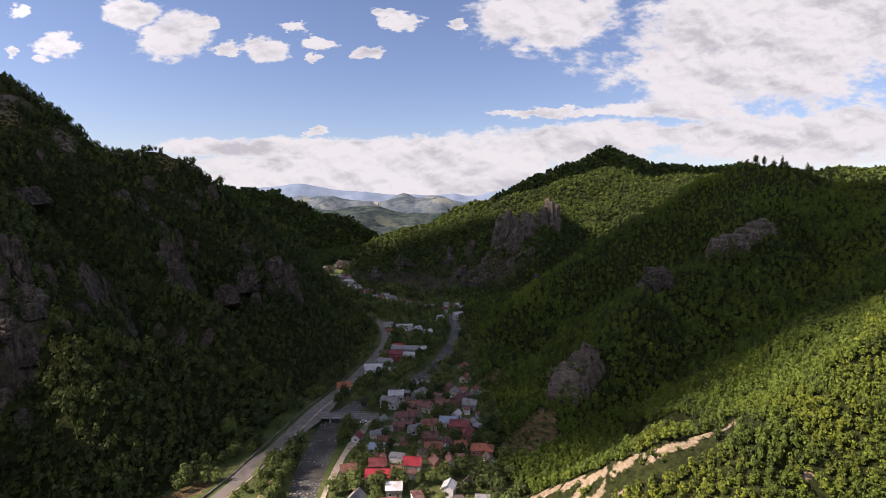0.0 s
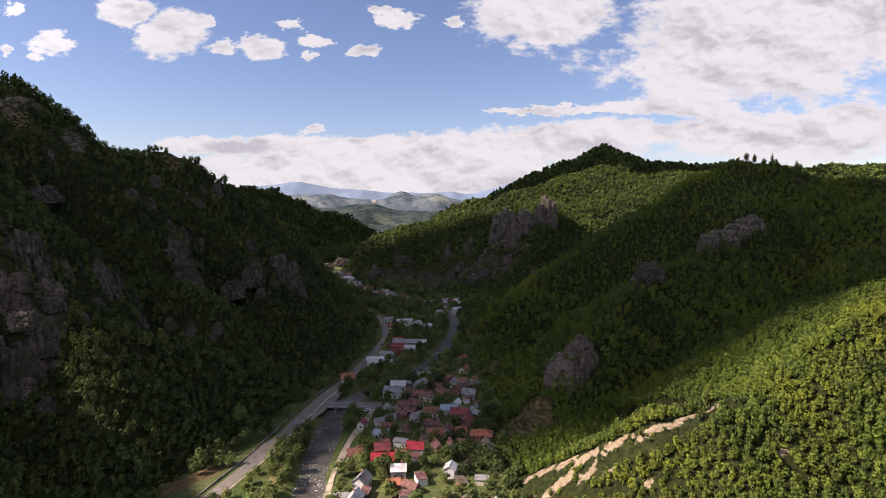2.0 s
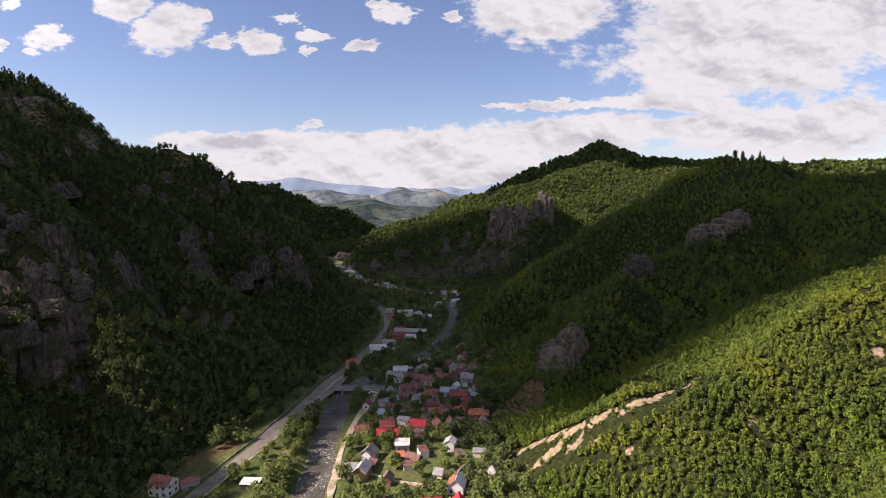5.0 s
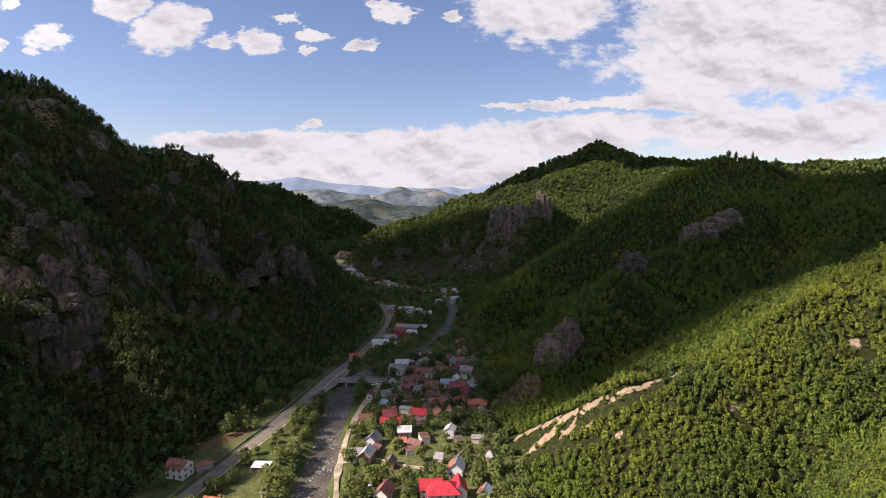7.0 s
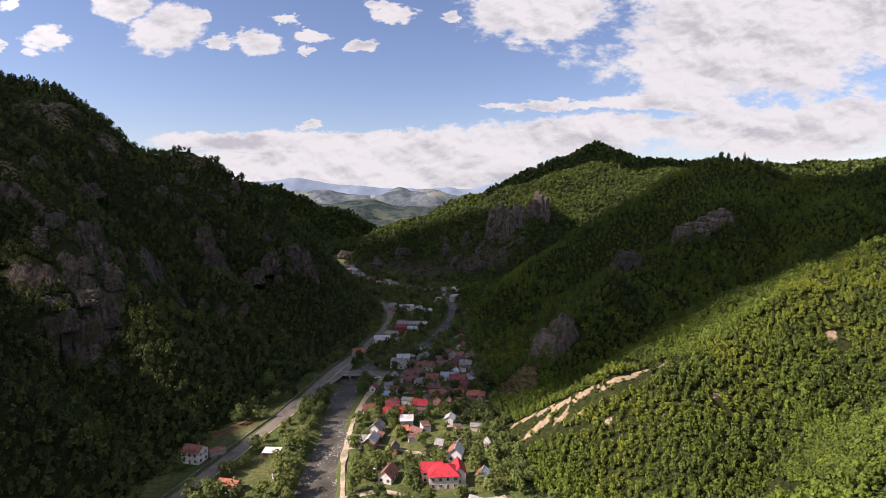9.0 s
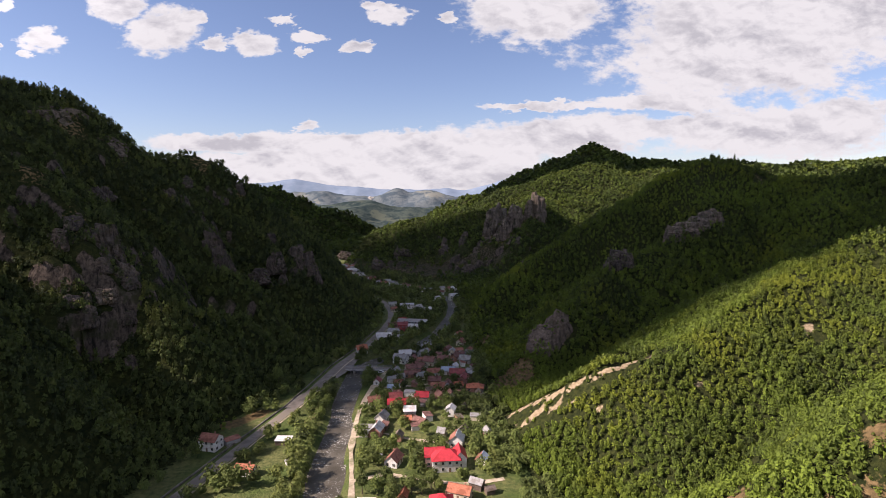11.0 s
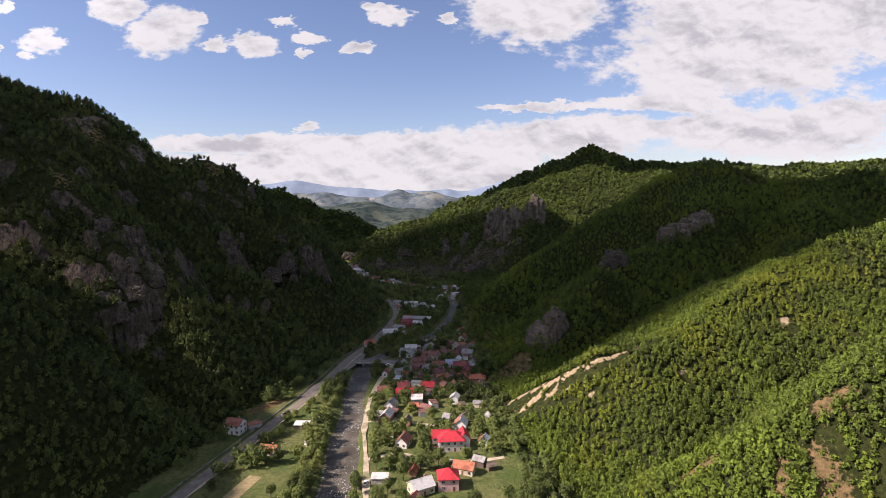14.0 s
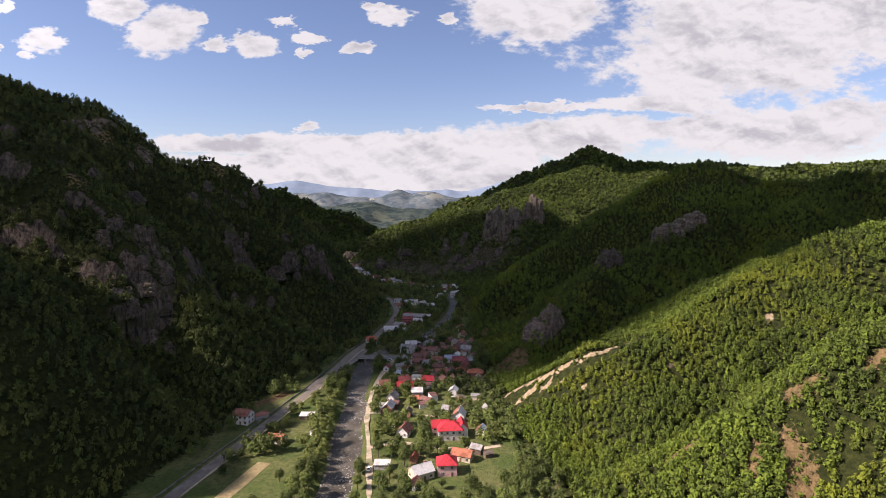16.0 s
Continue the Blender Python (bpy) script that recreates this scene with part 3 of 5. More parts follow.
def rock(x, y, low, high, w, d, turn, seed, label, material=None, boxy=0.55, fine=5, free=False, crack=1.0, lean=None):
    """A crag with its face at x, y, let into the slope behind it; free: standing clear of the slope."""
    me = rock_mesh(seed, crack, fine)
    me.materials.append(material or M_ROCK)
    ob = new("rock_outcrop", me)
    if free:
        ROCK_SPOTS.append((x, y - 0.3 * w, w * 0.72))
    else:
        up = Vector((float(height(x + 8, y, False) - height(x - 8, y, False)), float(height(x, y + 8, False) - height(x, y - 8, False)))).normalized()
        d = max(d, 0.8 * (high - low))
        ROCK_SPOTS.append((x - up.x * 0.2 * w, y - up.y * 0.2 * w, w * 0.42))
        x, y = x + up.x * d * 0.18, y + up.y * d * 0.18
        back = float(height(x + up.x * d * 0.4, y + up.y * d * 0.4, False))
        high = max(low + 8, min(high, back + 9))
        low = max(low - 5, min(low, float(height(x - up.x * d * 0.5, y - up.y * d * 0.5, False)) - 3))
        turn = math.degrees(math.atan2(up.y, up.x)) - 90
    if lean is None:
        lean = 0 if free else 12
    ob.matrix_basis = pose(x, y, (low + high) / 2, -lean, 0, turn) @ Matrix.Diagonal((w / 2 / 0.9, d / 2 / 0.9, (high - low) / 2, 1))
    return tagged(ob, label, "rock", group="crags on the slopes")


GREY = "weathered grey-brown rock crag rising from the forest"
rock(-204, 252, 82, 110, 15, 14, 20, 1, "pointed bare rock crag among dark trees", boxy=0.8)
for k, (x, y, w) in enumerate(((-192, 246, 13), (-199, 240, 12), (-186, 243, 11), (-196, 232, 14), (-206, 245, 12), (-184, 234, 9), (-190, 225, 12), (-203, 226, 9), (-214, 252, 13), (-180, 249, 8), (-197, 216, 10), (-222, 240, 12), (-231, 246, 11), (-226, 255, 14))):
    z = float(height(x, y))
    rock(x, y, z - 4, z + 0.5 * w, w, w, 25, 200 + k, GREY, M_ROCK if k % 3 else M_PALEROCK, fine=4)
rock(-212, 236, 66, 84, 14, 12, 10, 3, GREY)
rock(-262, 272, 108, 140, 44, 18, 15, 5, "dark rock wall below the ridge")
rock(-232, 262, 96, 120, 26, 14, 15, 6, GREY)
rock(-325, 402, 176, 205, 52, 24, 15, 7, "banded pale cliff under the wooded summit", M_PALEROCK, 0.4)
rock(-292, 414, 160, 180, 40, 20, 20, 8, "banded pale cliff under the wooded summit", M_PALEROCK, 0.4)
rock(-240, 481, 128, 160, 28, 18, 0, 9, "bare rocky summit knob", boxy=0.7, free=True)
rock(-207, 486, 100, 139, 15, 13, 0, 10, "bare rock tooth on the ridge", free=True)
rock(-130, 434, 44, 80, 17, 12, 10, 11, "tall split rock pillar above the road")
rock(-121, 428, 36, 64, 10, 9, 10, 12, "tall split rock pillar above the road")
for k, (x, y, w) in enumerate(((-168, 372, 10), (-162, 366, 8), (-176, 360, 11), (-186, 352, 9), (-164, 398, 9), (-142, 402, 9), (-136, 420, 10), (-150, 396, 8), (-200, 388, 11), (-210, 398, 10))):
    z = float(height(x, y))
    rock(x, y, z - 4, z + 0.6 * w, w, w, 25, 230 + k, GREY, fine=4)
rock(-180, 366, 62, 88, 16, 12, 30, 13, GREY)
rock(-192, 378, 72, 96, 12, 10, 30, 14, GREY)
rock(-172, 352, 46, 64, 18, 12, 30, 15, GREY)
for k, (dx, dz, w) in enumerate(((0, 0, 22), (14, 3, 20), (27, 6, 22), (38, 8, 15), (-13, -3, 15), (20, -9, 18))):
    rock(236 + dx, 444 + 0.25 * dx - (4 if dz == -9 else 0), 84 + dz, 112 + dz, w, 15, -10, 160 + k, "upright reddish-grey cliff face below the crest", M_PALEROCK, boxy=0.45, fine=4, lean=0)
rock(300, 540, 112, 154, 10, 24, -15, 18, "grey rock rib running up to the crest", free=True)
rock(360, 535, 118, 140, 44, 16, 10, 19, GREY)
rock(161, 400, 64, 92, 22, 14, -20, 20, GREY)
rock(150, 391, 60, 82, 14, 10, -20, 21, GREY)
rock(76, 306, -10, 31, 32, 38, -15, 22, "large bare dome of grey-brown rock above the village", M_DOME, free=True, crack=0.3, lean=34)
rock(87, 312, -6, 38, 22, 34, -15, 23, "large bare dome of grey-brown rock above the village", M_DOME, free=True, crack=0.35, lean=30)
rock(172, 876, 12, 128, 50, 52, 0, 25, "tall grey rock tower on the hillside", M_PALEROCK, boxy=0.6, free=True, fine=4)
rock(141, 868, 20, 106, 40, 40, 0, 26, "tall grey rock tower on the hillside", M_PALEROCK, boxy=0.6, free=True, fine=4)
rock(105, 862, 5, 112, 52, 46, 0, 27, "tall grey rock tower on the hillside", M_PALEROCK, boxy=0.6, free=True, fine=4)
rock(111, 842, 0, 74, 40, 36, 0, 28, "tall grey rock tower on the hillside", M_PALEROCK, boxy=0.6, free=True, fine=4)
rock(-64, 830, 24, 66, 26, 20, 0, 29, GREY)
rock(-100, 800, 10, 46, 20, 18, 0, 30, GREY)
rock(-200, 930, 0, 34, 26, 20, 0, 31, "sunlit pale rocks at the mouth of the gorge", M_PALEROCK)
rock(-178, 945, 4, 40, 22, 18, 0, 32, "sunlit pale rocks at the mouth of the gorge", M_PALEROCK)
rock(-268, 232, 70, 92, 22, 12, 0, 101, "pale layered rock ledge above the forest", M_PALEROCK)
rock(-158, 388, 52, 80, 20, 12, 0, 103, GREY)
rock(-150, 410, 58, 84, 16, 12, 0, 104, GREY)
rock(-225, 300, 92, 116, 22, 12, 0, 105, GREY)
rock(-262, 345, 126, 146, 24, 12, 0, 106, GREY)
rock(-400, 3266, 64, 101, 74, 50, 0, 33, "pale quarry face on a distant hill", M_STONE, free=True, fine=4)
crag = random.Random(4)
for n in range(48):
    x, y = crag.uniform(-150, 130), crag.uniform(690, 890)
    if valley_edge(np.array(x), np.array(y)) > 25:
        z, s = float(height(x, y)), crag.uniform(9, 22)
        rock(x, y, z - 0.5 * s, z + crag.uniform(0.4, 1.0) * s, s, s * 0.8, crag.uniform(0, 180), 40 + n, "small grey crag on the scrubby slope", None, 0.6, 4)
for n in range(16):
    x, y = crag.uniform(-290, -130), crag.uniform(215, 480)
    if valley_edge(np.array(x), np.array(y)) > 25:
        z, s = float(height(x, y)), crag.uniform(7, 15)
        rock(x, y, z - 0.5 * s, z + crag.uniform(0.3, 0.6) * s, s, s * 0.8, crag.uniform(0, 180), 70 + n, "small grey crag among dark trees", None, 0.6, 4)

# what covers the ground
scrub = spread([[(-160, 835, 58), (-70, 795, 82), (0, 772, 82), (60, 768, 66)]], GX, GY, 60.0)
stony = spread([[(rx, ry, rr * 0.55), (rx + 0.5, ry, rr * 0.55)] for rx, ry, rr in ROCK_SPOTS], GX, GY, 8.0)
masks = {"bare": spread(BARE, GX, GY), "earth": np.maximum(np.maximum(spread(EARTH, GX, GY, 6.0), 0.45 * stony), 0.44 * scrub), "grass": np.clip(0.5 - (valley_edge(GX, GY) - 2) / 8, 0, 1), "rocky": np.maximum(bare_cliff(GX, GY), 0.47 * scrub)}
for key, values in masks.items():
    ground.data.attributes.new(key, "FLOAT", "POINT").data.foreach_set("value", values.ravel().astype(np.float32))

# ---- unseen clouds on the sun's side, outside the view, added to shade the land ----


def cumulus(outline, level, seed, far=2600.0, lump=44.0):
    """An unseen bank of cumulus added between the sun and the land to shade it: puffs packed over an outline given by
    its shadow at that level.
    """
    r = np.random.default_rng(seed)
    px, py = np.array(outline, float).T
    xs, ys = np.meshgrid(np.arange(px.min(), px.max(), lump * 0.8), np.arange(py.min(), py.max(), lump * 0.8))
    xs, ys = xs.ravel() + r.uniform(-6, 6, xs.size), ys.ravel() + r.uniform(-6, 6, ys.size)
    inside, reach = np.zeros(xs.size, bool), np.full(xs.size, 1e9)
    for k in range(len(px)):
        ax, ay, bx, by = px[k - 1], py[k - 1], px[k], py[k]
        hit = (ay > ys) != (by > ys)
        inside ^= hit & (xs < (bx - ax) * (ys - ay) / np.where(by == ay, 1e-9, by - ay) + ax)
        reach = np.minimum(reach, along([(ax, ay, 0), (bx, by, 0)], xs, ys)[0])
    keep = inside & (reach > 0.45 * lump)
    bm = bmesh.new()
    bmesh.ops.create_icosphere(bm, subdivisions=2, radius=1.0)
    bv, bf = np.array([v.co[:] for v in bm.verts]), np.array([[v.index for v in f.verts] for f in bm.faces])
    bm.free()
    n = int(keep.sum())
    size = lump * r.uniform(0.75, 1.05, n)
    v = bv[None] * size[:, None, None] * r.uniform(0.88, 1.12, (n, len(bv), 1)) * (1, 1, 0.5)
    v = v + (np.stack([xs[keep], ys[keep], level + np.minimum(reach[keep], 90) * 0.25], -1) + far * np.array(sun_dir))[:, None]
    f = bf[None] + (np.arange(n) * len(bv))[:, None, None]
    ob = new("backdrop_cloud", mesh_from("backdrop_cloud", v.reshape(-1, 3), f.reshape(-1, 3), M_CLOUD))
    return tagged(ob, "unseen white cumulus bank added to shade the valley", "cloud", kind="structure")


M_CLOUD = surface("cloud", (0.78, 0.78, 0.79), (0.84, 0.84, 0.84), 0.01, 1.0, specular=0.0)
# outlines drawn where the land below is to lie in shade
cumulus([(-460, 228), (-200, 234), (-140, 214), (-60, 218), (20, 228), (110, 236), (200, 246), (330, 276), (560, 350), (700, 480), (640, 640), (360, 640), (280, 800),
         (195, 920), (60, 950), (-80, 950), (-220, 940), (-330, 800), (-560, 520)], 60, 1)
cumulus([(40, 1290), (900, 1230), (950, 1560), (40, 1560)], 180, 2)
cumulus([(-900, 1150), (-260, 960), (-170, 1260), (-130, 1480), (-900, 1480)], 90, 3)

# ---- ways, fields and bridge ----
LANE = [(-34, 40, 0), (-36, 80, 0), (-37, 100, 0), (-42, 141, 0), (-48, 178, 0), (-50, 216, 0), (-48, 250, 0), (-43, 276, 0), (-40, 291, 0)]
STREET = [(-66, 296, 0), (-38, 294, 0), (-18, 290, 0), (0, 286, 0), (14, 292, 0)]
BYWAY = [(-48, 262, 0), (-36, 258, 0), (-16, 262, 0), (0, 268, 0)]
SPUR = [(-48, 188, 0), (-34, 194, 0), (-22, 186, 0), (-6, 182, 0), (16, 178, 0)]
TRACK = [(-42, 146, 0), (-28, 152, 0), (-14, 146, 0), (8, 142, 0), (24, 146, 0)]
drape = lambda lift: (lambda x, y: np.maximum(height(x, y), floor_at(y)) + lift)
tagged(ribbon("lane", LANE, 1.15, drape(0.16), M_DIRT, 3.0, 0.8, 3), "pale gravel lane along the river bank", "lane", kind="structure")
tagged(ribbon("street", STREET[1:], 2.4, drape(0.18), M_ROAD, 3.0, 0.2, 4), "worn village street leading from the bridge", "street", kind="structure")
tagged(ribbon("path", BYWAY, 1.5, drape(0.15), M_DIRT, 3.0, 0.5, 5), "narrow dirt path between houses", "path", kind="structure")
tagged(ribbon("path", SPUR, 1.3, drape(0.15), M_DIRT, 3.0, 0.5, 6), "narrow dirt path between houses", "path", kind="structure")
tagged(ribbon("path", TRACK, 1.3, drape(0.15), M_DIRT, 3.0, 0.5, 7), "narrow dirt path between houses", "path", kind="structure")
tagged(ribbon("road_apron", [(-92, 226, 0), (-80, 262, 0), (-72, 292, 0), (-66, 318, 0)], 3.9, lambda x, y: floor_at(y) + 0.56, M_ROAD, 3.0, 0.5, 8), "broken asphalt lay-by beside the road", "road", kind="structure")
tagged(ribbon("field", [(-100, 100, 0), (-96, 114, 0), (-91, 132, 0)], 3.2, drape(0.12), M_TILLED, 3.0, 0.1, 9), "narrow strip of tilled brown field", "field", kind="structure")
tagged(ribbon("field", [(-76, 206, 0), (-74, 226, 0)], 2.2, drape(0.12), M_TILLED, 3.0, 0.2, 10), "narrow strip of tilled brown field", "field", kind="structure")


def box(bm, cx, cy, cz, sx, sy, sz, bevel=0.0):
    made = bmesh.ops.create_cube(bm, size=1.0, matrix=Matrix.Translation((cx, cy, cz)) @ Matrix.Diagonal((sx, sy, sz, 1)))
    if bevel:
        edges = list({e for v in made["verts"] for e in v.link_edges})
        bmesh.ops.bevel(bm, geom=edges, offset=bevel, segments=1, affect="EDGES")
    return made


def to_mesh(name, bm, material):
    me = bpy.data.meshes.new(name)
    bmesh.ops.recalc_face_normals(bm, faces=bm.faces)
    bm.to_mesh(me)
    bm.free()
    me.materials.append(material)
    return me


def part(name, bm, material, parent, label="", at=None):
    """One mesh object under a thing or a part; bm may also be finished mesh data."""
    ob = new(name, to_mesh(name, bm, material) if isinstance(bm, bmesh.types.BMesh) else bm)
    ob.parent = parent
    if at is not None:
        ob.matrix_basis = at
    return tagged(ob, label)


def tint(name, colour, rough=0.85, wear=0.25, metal=0.0, size=1.2):
    """Painted or rendered surface with stains."""
    dark = tuple(c * (1 - wear) for c in colour)
    light = tuple(min(0.85, c * (1 + 0.4 * wear)) for c in colour)
    stain = tuple(c * (1 - 1.6 * wear) * k for c, k in zip(colour, (1.0, 0.93, 0.85)))
    return surface(name, dark, light, size, rough, stain, 0.35, 0.02, metal, spread=0.12)


ROOFS = {
    "red": tint("red_roof_sheet", (0.42, 0.034, 0.042), 0.45, 0.18), "tile": tint("clay_tiles", (0.29, 0.125, 0.085), 0.9, 0.3),
    "orange": tint("orange_tiles", (0.38, 0.135, 0.075), 0.85, 0.25), "dull": tint("old_dark_tiles", (0.2, 0.1, 0.08), 0.9, 0.35),
    "grey": tint("grey_sheet", (0.27, 0.26, 0.24), 0.6, 0.25), "white": tint("pale_sheet", (0.52, 0.51, 0.48), 0.55, 0.15),
    "blue": tint("blue_grey_sheet", (0.3, 0.36, 0.43), 0.5, 0.15), "brown": tint("brown_shingle", (0.15, 0.115, 0.09), 0.9, 0.3),
    "crimson": tint("dark_red_sheet", (0.25, 0.06, 0.055), 0.6, 0.3),
}
WALLS = {
    "white": tint("white_render", (0.7, 0.67, 0.61), 0.9, 0.16), "cream": tint("cream_render", (0.6, 0.52, 0.38), 0.9, 0.2),
    "pink": tint("pink_render", (0.64, 0.4, 0.38), 0.9, 0.15), "grey": tint("grey_plaster", (0.38, 0.36, 0.33), 0.95, 0.25),
    "brick": tint("brick_wall", (0.33, 0.17, 0.12), 0.95, 0.25), "wood": tint("dark_boards", (0.14, 0.1, 0.075), 0.9, 0.3),
    "red": tint("red_render", (0.36, 0.08, 0.07), 0.9, 0.25),
}
M_FRAME = tint("window_frame_paint", (0.5, 0.46, 0.4), 0.6, 0.15)
M_GLASS, gg, gb = fresh("window_glass")
gb.inputs["Base Color"].default_value, gb.inputs["Roughness"].default_value = (0.02, 0.025, 0.03, 1), 0.08
M_DOOR = tint("door_paint", (0.17, 0.1, 0.06), 0.6, 0.2)
M_BRICK = tint("chimney_brick", (0.34, 0.17, 0.12), 0.95, 0.25)
M_CONCRETE = tint("concrete", (0.38, 0.36, 0.33), 0.95, 0.2)
M_OLDWALL = tint("stained_wall", (0.2, 0.175, 0.14), 0.95, 0.35, size=0.4)
M_METAL = tint("painted_steel", (0.3, 0.3, 0.3), 0.5, 0.2)


def window_meshes():
    bm = bmesh.new()
    for sx, sz, px, pz in ((1.3, 0.12, 0, 0.64), (1.3, 0.12, 0, -0.64), (0.12, 1.2, 0.59, 0), (0.12, 1.2, -0.59, 0), (0.07, 1.2, 0, 0)):
        box(bm, px, 0, pz, sx, 0.14, sz)
    frame_mesh = to_mesh("window", bm, M_FRAME)
    bm = bmesh.new()
    box(bm, 0, 0.0, 0, 1.12, 0.05, 1.2)
    pane_mesh = to_mesh("pane", bm, M_GLASS)
    bm = bmesh.new()
    box(bm, 0, 0, 1.0, 0.95, 0.1, 2.0, 0.02)
    return frame_mesh, pane_mesh, to_mesh("door", bm, M_DOOR)


W_FRAME, W_PANE, W_DOOR = window_meshes()
FOOTPRINTS = []


def gable_wall(w, d, h, rise, sink):
    bm = bmesh.new()
    prof = [(-d / 2, -sink), (d / 2, -sink), (d / 2, h), (0, h + rise), (-d / 2, h)]
    ends = [[bm.verts.new((x, y, z)) for y, z in prof] for x in (-w / 2, w / 2)]
    bm.faces.new(ends[0][::-1])
    bm.faces.new(ends[1])
    for k in range(5):
        bm.faces.new((ends[0][k], ends[0][(k + 1) % 5], ends[1][(k + 1) % 5], ends[1][k]))
    return bm


def slab(bm, corners, thick):
    """A sheet of roof with thickness."""
    top = [bm.verts.new(c) for c in corners]
    low = [bm.verts.new((c[0], c[1], c[2] - thick)) for c in corners]
    bm.faces.new(top)
    bm.faces.new(low[::-1])
    n = len(top)
    for k in range(n):
        bm.faces.new((top[k], low[k], low[(k + 1) % n], top[(k + 1) % n]))


def gable_slope(w, d, h, rise, side, over=0.45, thick=0.16):
    bm = bmesh.new()
    k = rise / (d / 2)
    y1, z1 = side * (d / 2 + over), h - k * over + 0.12
    slab(bm, [(-w / 2 - over, 0, h + rise + 0.12), (w / 2 + over, 0, h + rise + 0.12), (w / 2 + over, y1, z1), (-w / 2 - over, y1, z1)], thick)
    return bm


def hip_roof(w, d, h, rise, over=0.5, thick=0.18):
    bm = bmesh.new()
    a, b, r = w / 2 + over, d / 2 + over, max(0.0, (w - d) / 2)
    e = [(-a, -b, h), (a, -b, h), (a, b, h), (-a, b, h)]
    p, q2 = (-r - 0.05, 0, h + rise), (r + 0.05, 0, h + rise)
    for f in ([e[0], e[1], q2, p], [e[1], e[2], q2], [e[2], e[3], p, q2], [e[3], e[0], p]):
        slab(bm, f, thick)
    bm.faces.new([bm.verts.new((x, y, h - 0.1)) for x, y, _ in e])
    return bm


def house(x, y, turn, w, d, h, rise, roof, wall, label, kind="gable", other="", chimney=True, door=True, panes=True, name="house", lift=0.0):
    """A house or shed with its ridge along its own x. other: the material of the far roof slope."""
    around = [float(height(x + dx, y + dy)) for dx in (-w / 3, w / 3) for dy in (-d / 3, d / 3)]
    z = max(around) * 0.5 + min(around) * 0.5 + lift
    ob = new(name)
    ob.matrix_basis = pose(x, y, z, 0, 0, turn)
    tagged(ob, label, name.replace("_", " "), group="village houses" if name == "house" else "village sheds")
    FOOTPRINTS.append((x, y, math.hypot(w, d) / 2))
    sink = 1.2 + max(around) - min(around)
    if kind == "gable":
        part("wall", gable_wall(w, d, h, rise, sink), WALLS[wall], ob)
        part("roof", gable_slope(w, d, h, rise, -1), ROOFS[roof], ob)
        part("roof", gable_slope(w, d, h, rise, 1), ROOFS[other or roof], ob)
        bm = bmesh.new()
        box(bm, 0, 0, h + rise + 0.13, w + 0.9, 0.3, 0.1, 0.03)
        part("ridge_cap", bm, ROOFS[roof], ob)
    elif kind == "hip":
        bm = bmesh.new()
        box(bm, 0, 0, (h - sink) / 2, w, d, h + sink)
        part("wall", bm, WALLS[wall], ob)
        part("roof", hip_roof(w, d, h, rise), ROOFS[roof], ob)
    else:
        bm = bmesh.new()
        box(bm, 0, 0, (h - sink) / 2, w, d, h + sink)
        part("wall", bm, WALLS[wall], ob)
        bm = bmesh.new()
        slab(bm, [(-w / 2 - 0.3, -d / 2 - 0.3, h + 0.1), (w / 2 + 0.3, -d / 2 - 0.3, h + 0.1), (w / 2 + 0.3, d / 2 + 0.3, h + 0.1 + rise), (-w / 2 - 0.3, d / 2 + 0.3, h + 0.1 + rise)], 0.14)
        part("roof", bm, ROOFS[roof], ob)
    if chimney:
        bm = bmesh.new()
        cz = h + rise * 0.75
        box(bm, w * 0.22, d * 0.12, cz + 0.2, 0.6, 0.6, 1.9, 0.03)
        box(bm, w * 0.22, d * 0.12, cz + 1.2, 0.78, 0.78, 0.14, 0.02)
        part("chimney", bm, M_BRICK, ob)
    if panes:
        for floor_z in ([1.5, 4.3] if h > 4.6 else [1.5]):
            for side, length, reach in ((0, w, d / 2), (1, d, w / 2), (2, w, d / 2), (3, d, w / 2)):
                n = max(1, int(length / 3.0))
                for k in range(n):
                    if side == 0 and door and floor_z < 2 and k == n // 2:
                        m = pose(0, 0, 0, 0, 0, 0) @ pose((k + 0.5 - n / 2) * length / n, -reach - 0.03, 0)
                        part("door", W_DOOR, None, ob, at=m)
                        continue
                    m = pose(0, 0, 0, 0, 0, 90 * side) @ pose((k + 0.5 - n / 2) * length / n, -reach - 0.03, floor_z)
                    part("pane", W_PANE, None, part("window", W_FRAME, None, ob, at=m))
    return ob


# houses by the near fields and lanes
house(-1.5, 157, 4, 12.5, 9.0, 5.6, 3.4, "red", "white", "large white house with a bright red hipped roof", "hip")
bm = bmesh.new()
big = house(-6.5, 160.5, 4, 9.0, 6.0, 5.2, 2.8, "red", "pink", "side wing with a bright red gabled roof", "gable", chimney=False)
house(5.0, 160, 94, 8.5, 5.5, 5.2, 2.8, "red", "white", "back wing with a bright red gabled roof", "gable", chimney=False)
house(4.5, 179, 78, 7.5, 6.6, 3.6, 2.9, "white", "white", "white gabled house with one pale and one red roof slope", other="tile")
house(-25.5, 161, 72, 8.0, 6.2, 3.0, 2.8, "tile", "white", "white gabled cottage with a weathered red roof")
house(-3.8, 121, 2, 8.8, 8.0, 5.4, 3.3, "red", "pink", "two-storey pink house with a red pyramid roof", "hip")
house(4.0, 133, -22, 9.5, 6.0, 3.2, 2.0, "orange", "cream", "low house with an orange tiled roof")
house(11.5, 139, -30, 5.6, 3.8, 3.2, 1.4, "grey", "wood", "dark wooden shed with a grey metal roof", chimney=False, door=True, panes=False, name="shed")
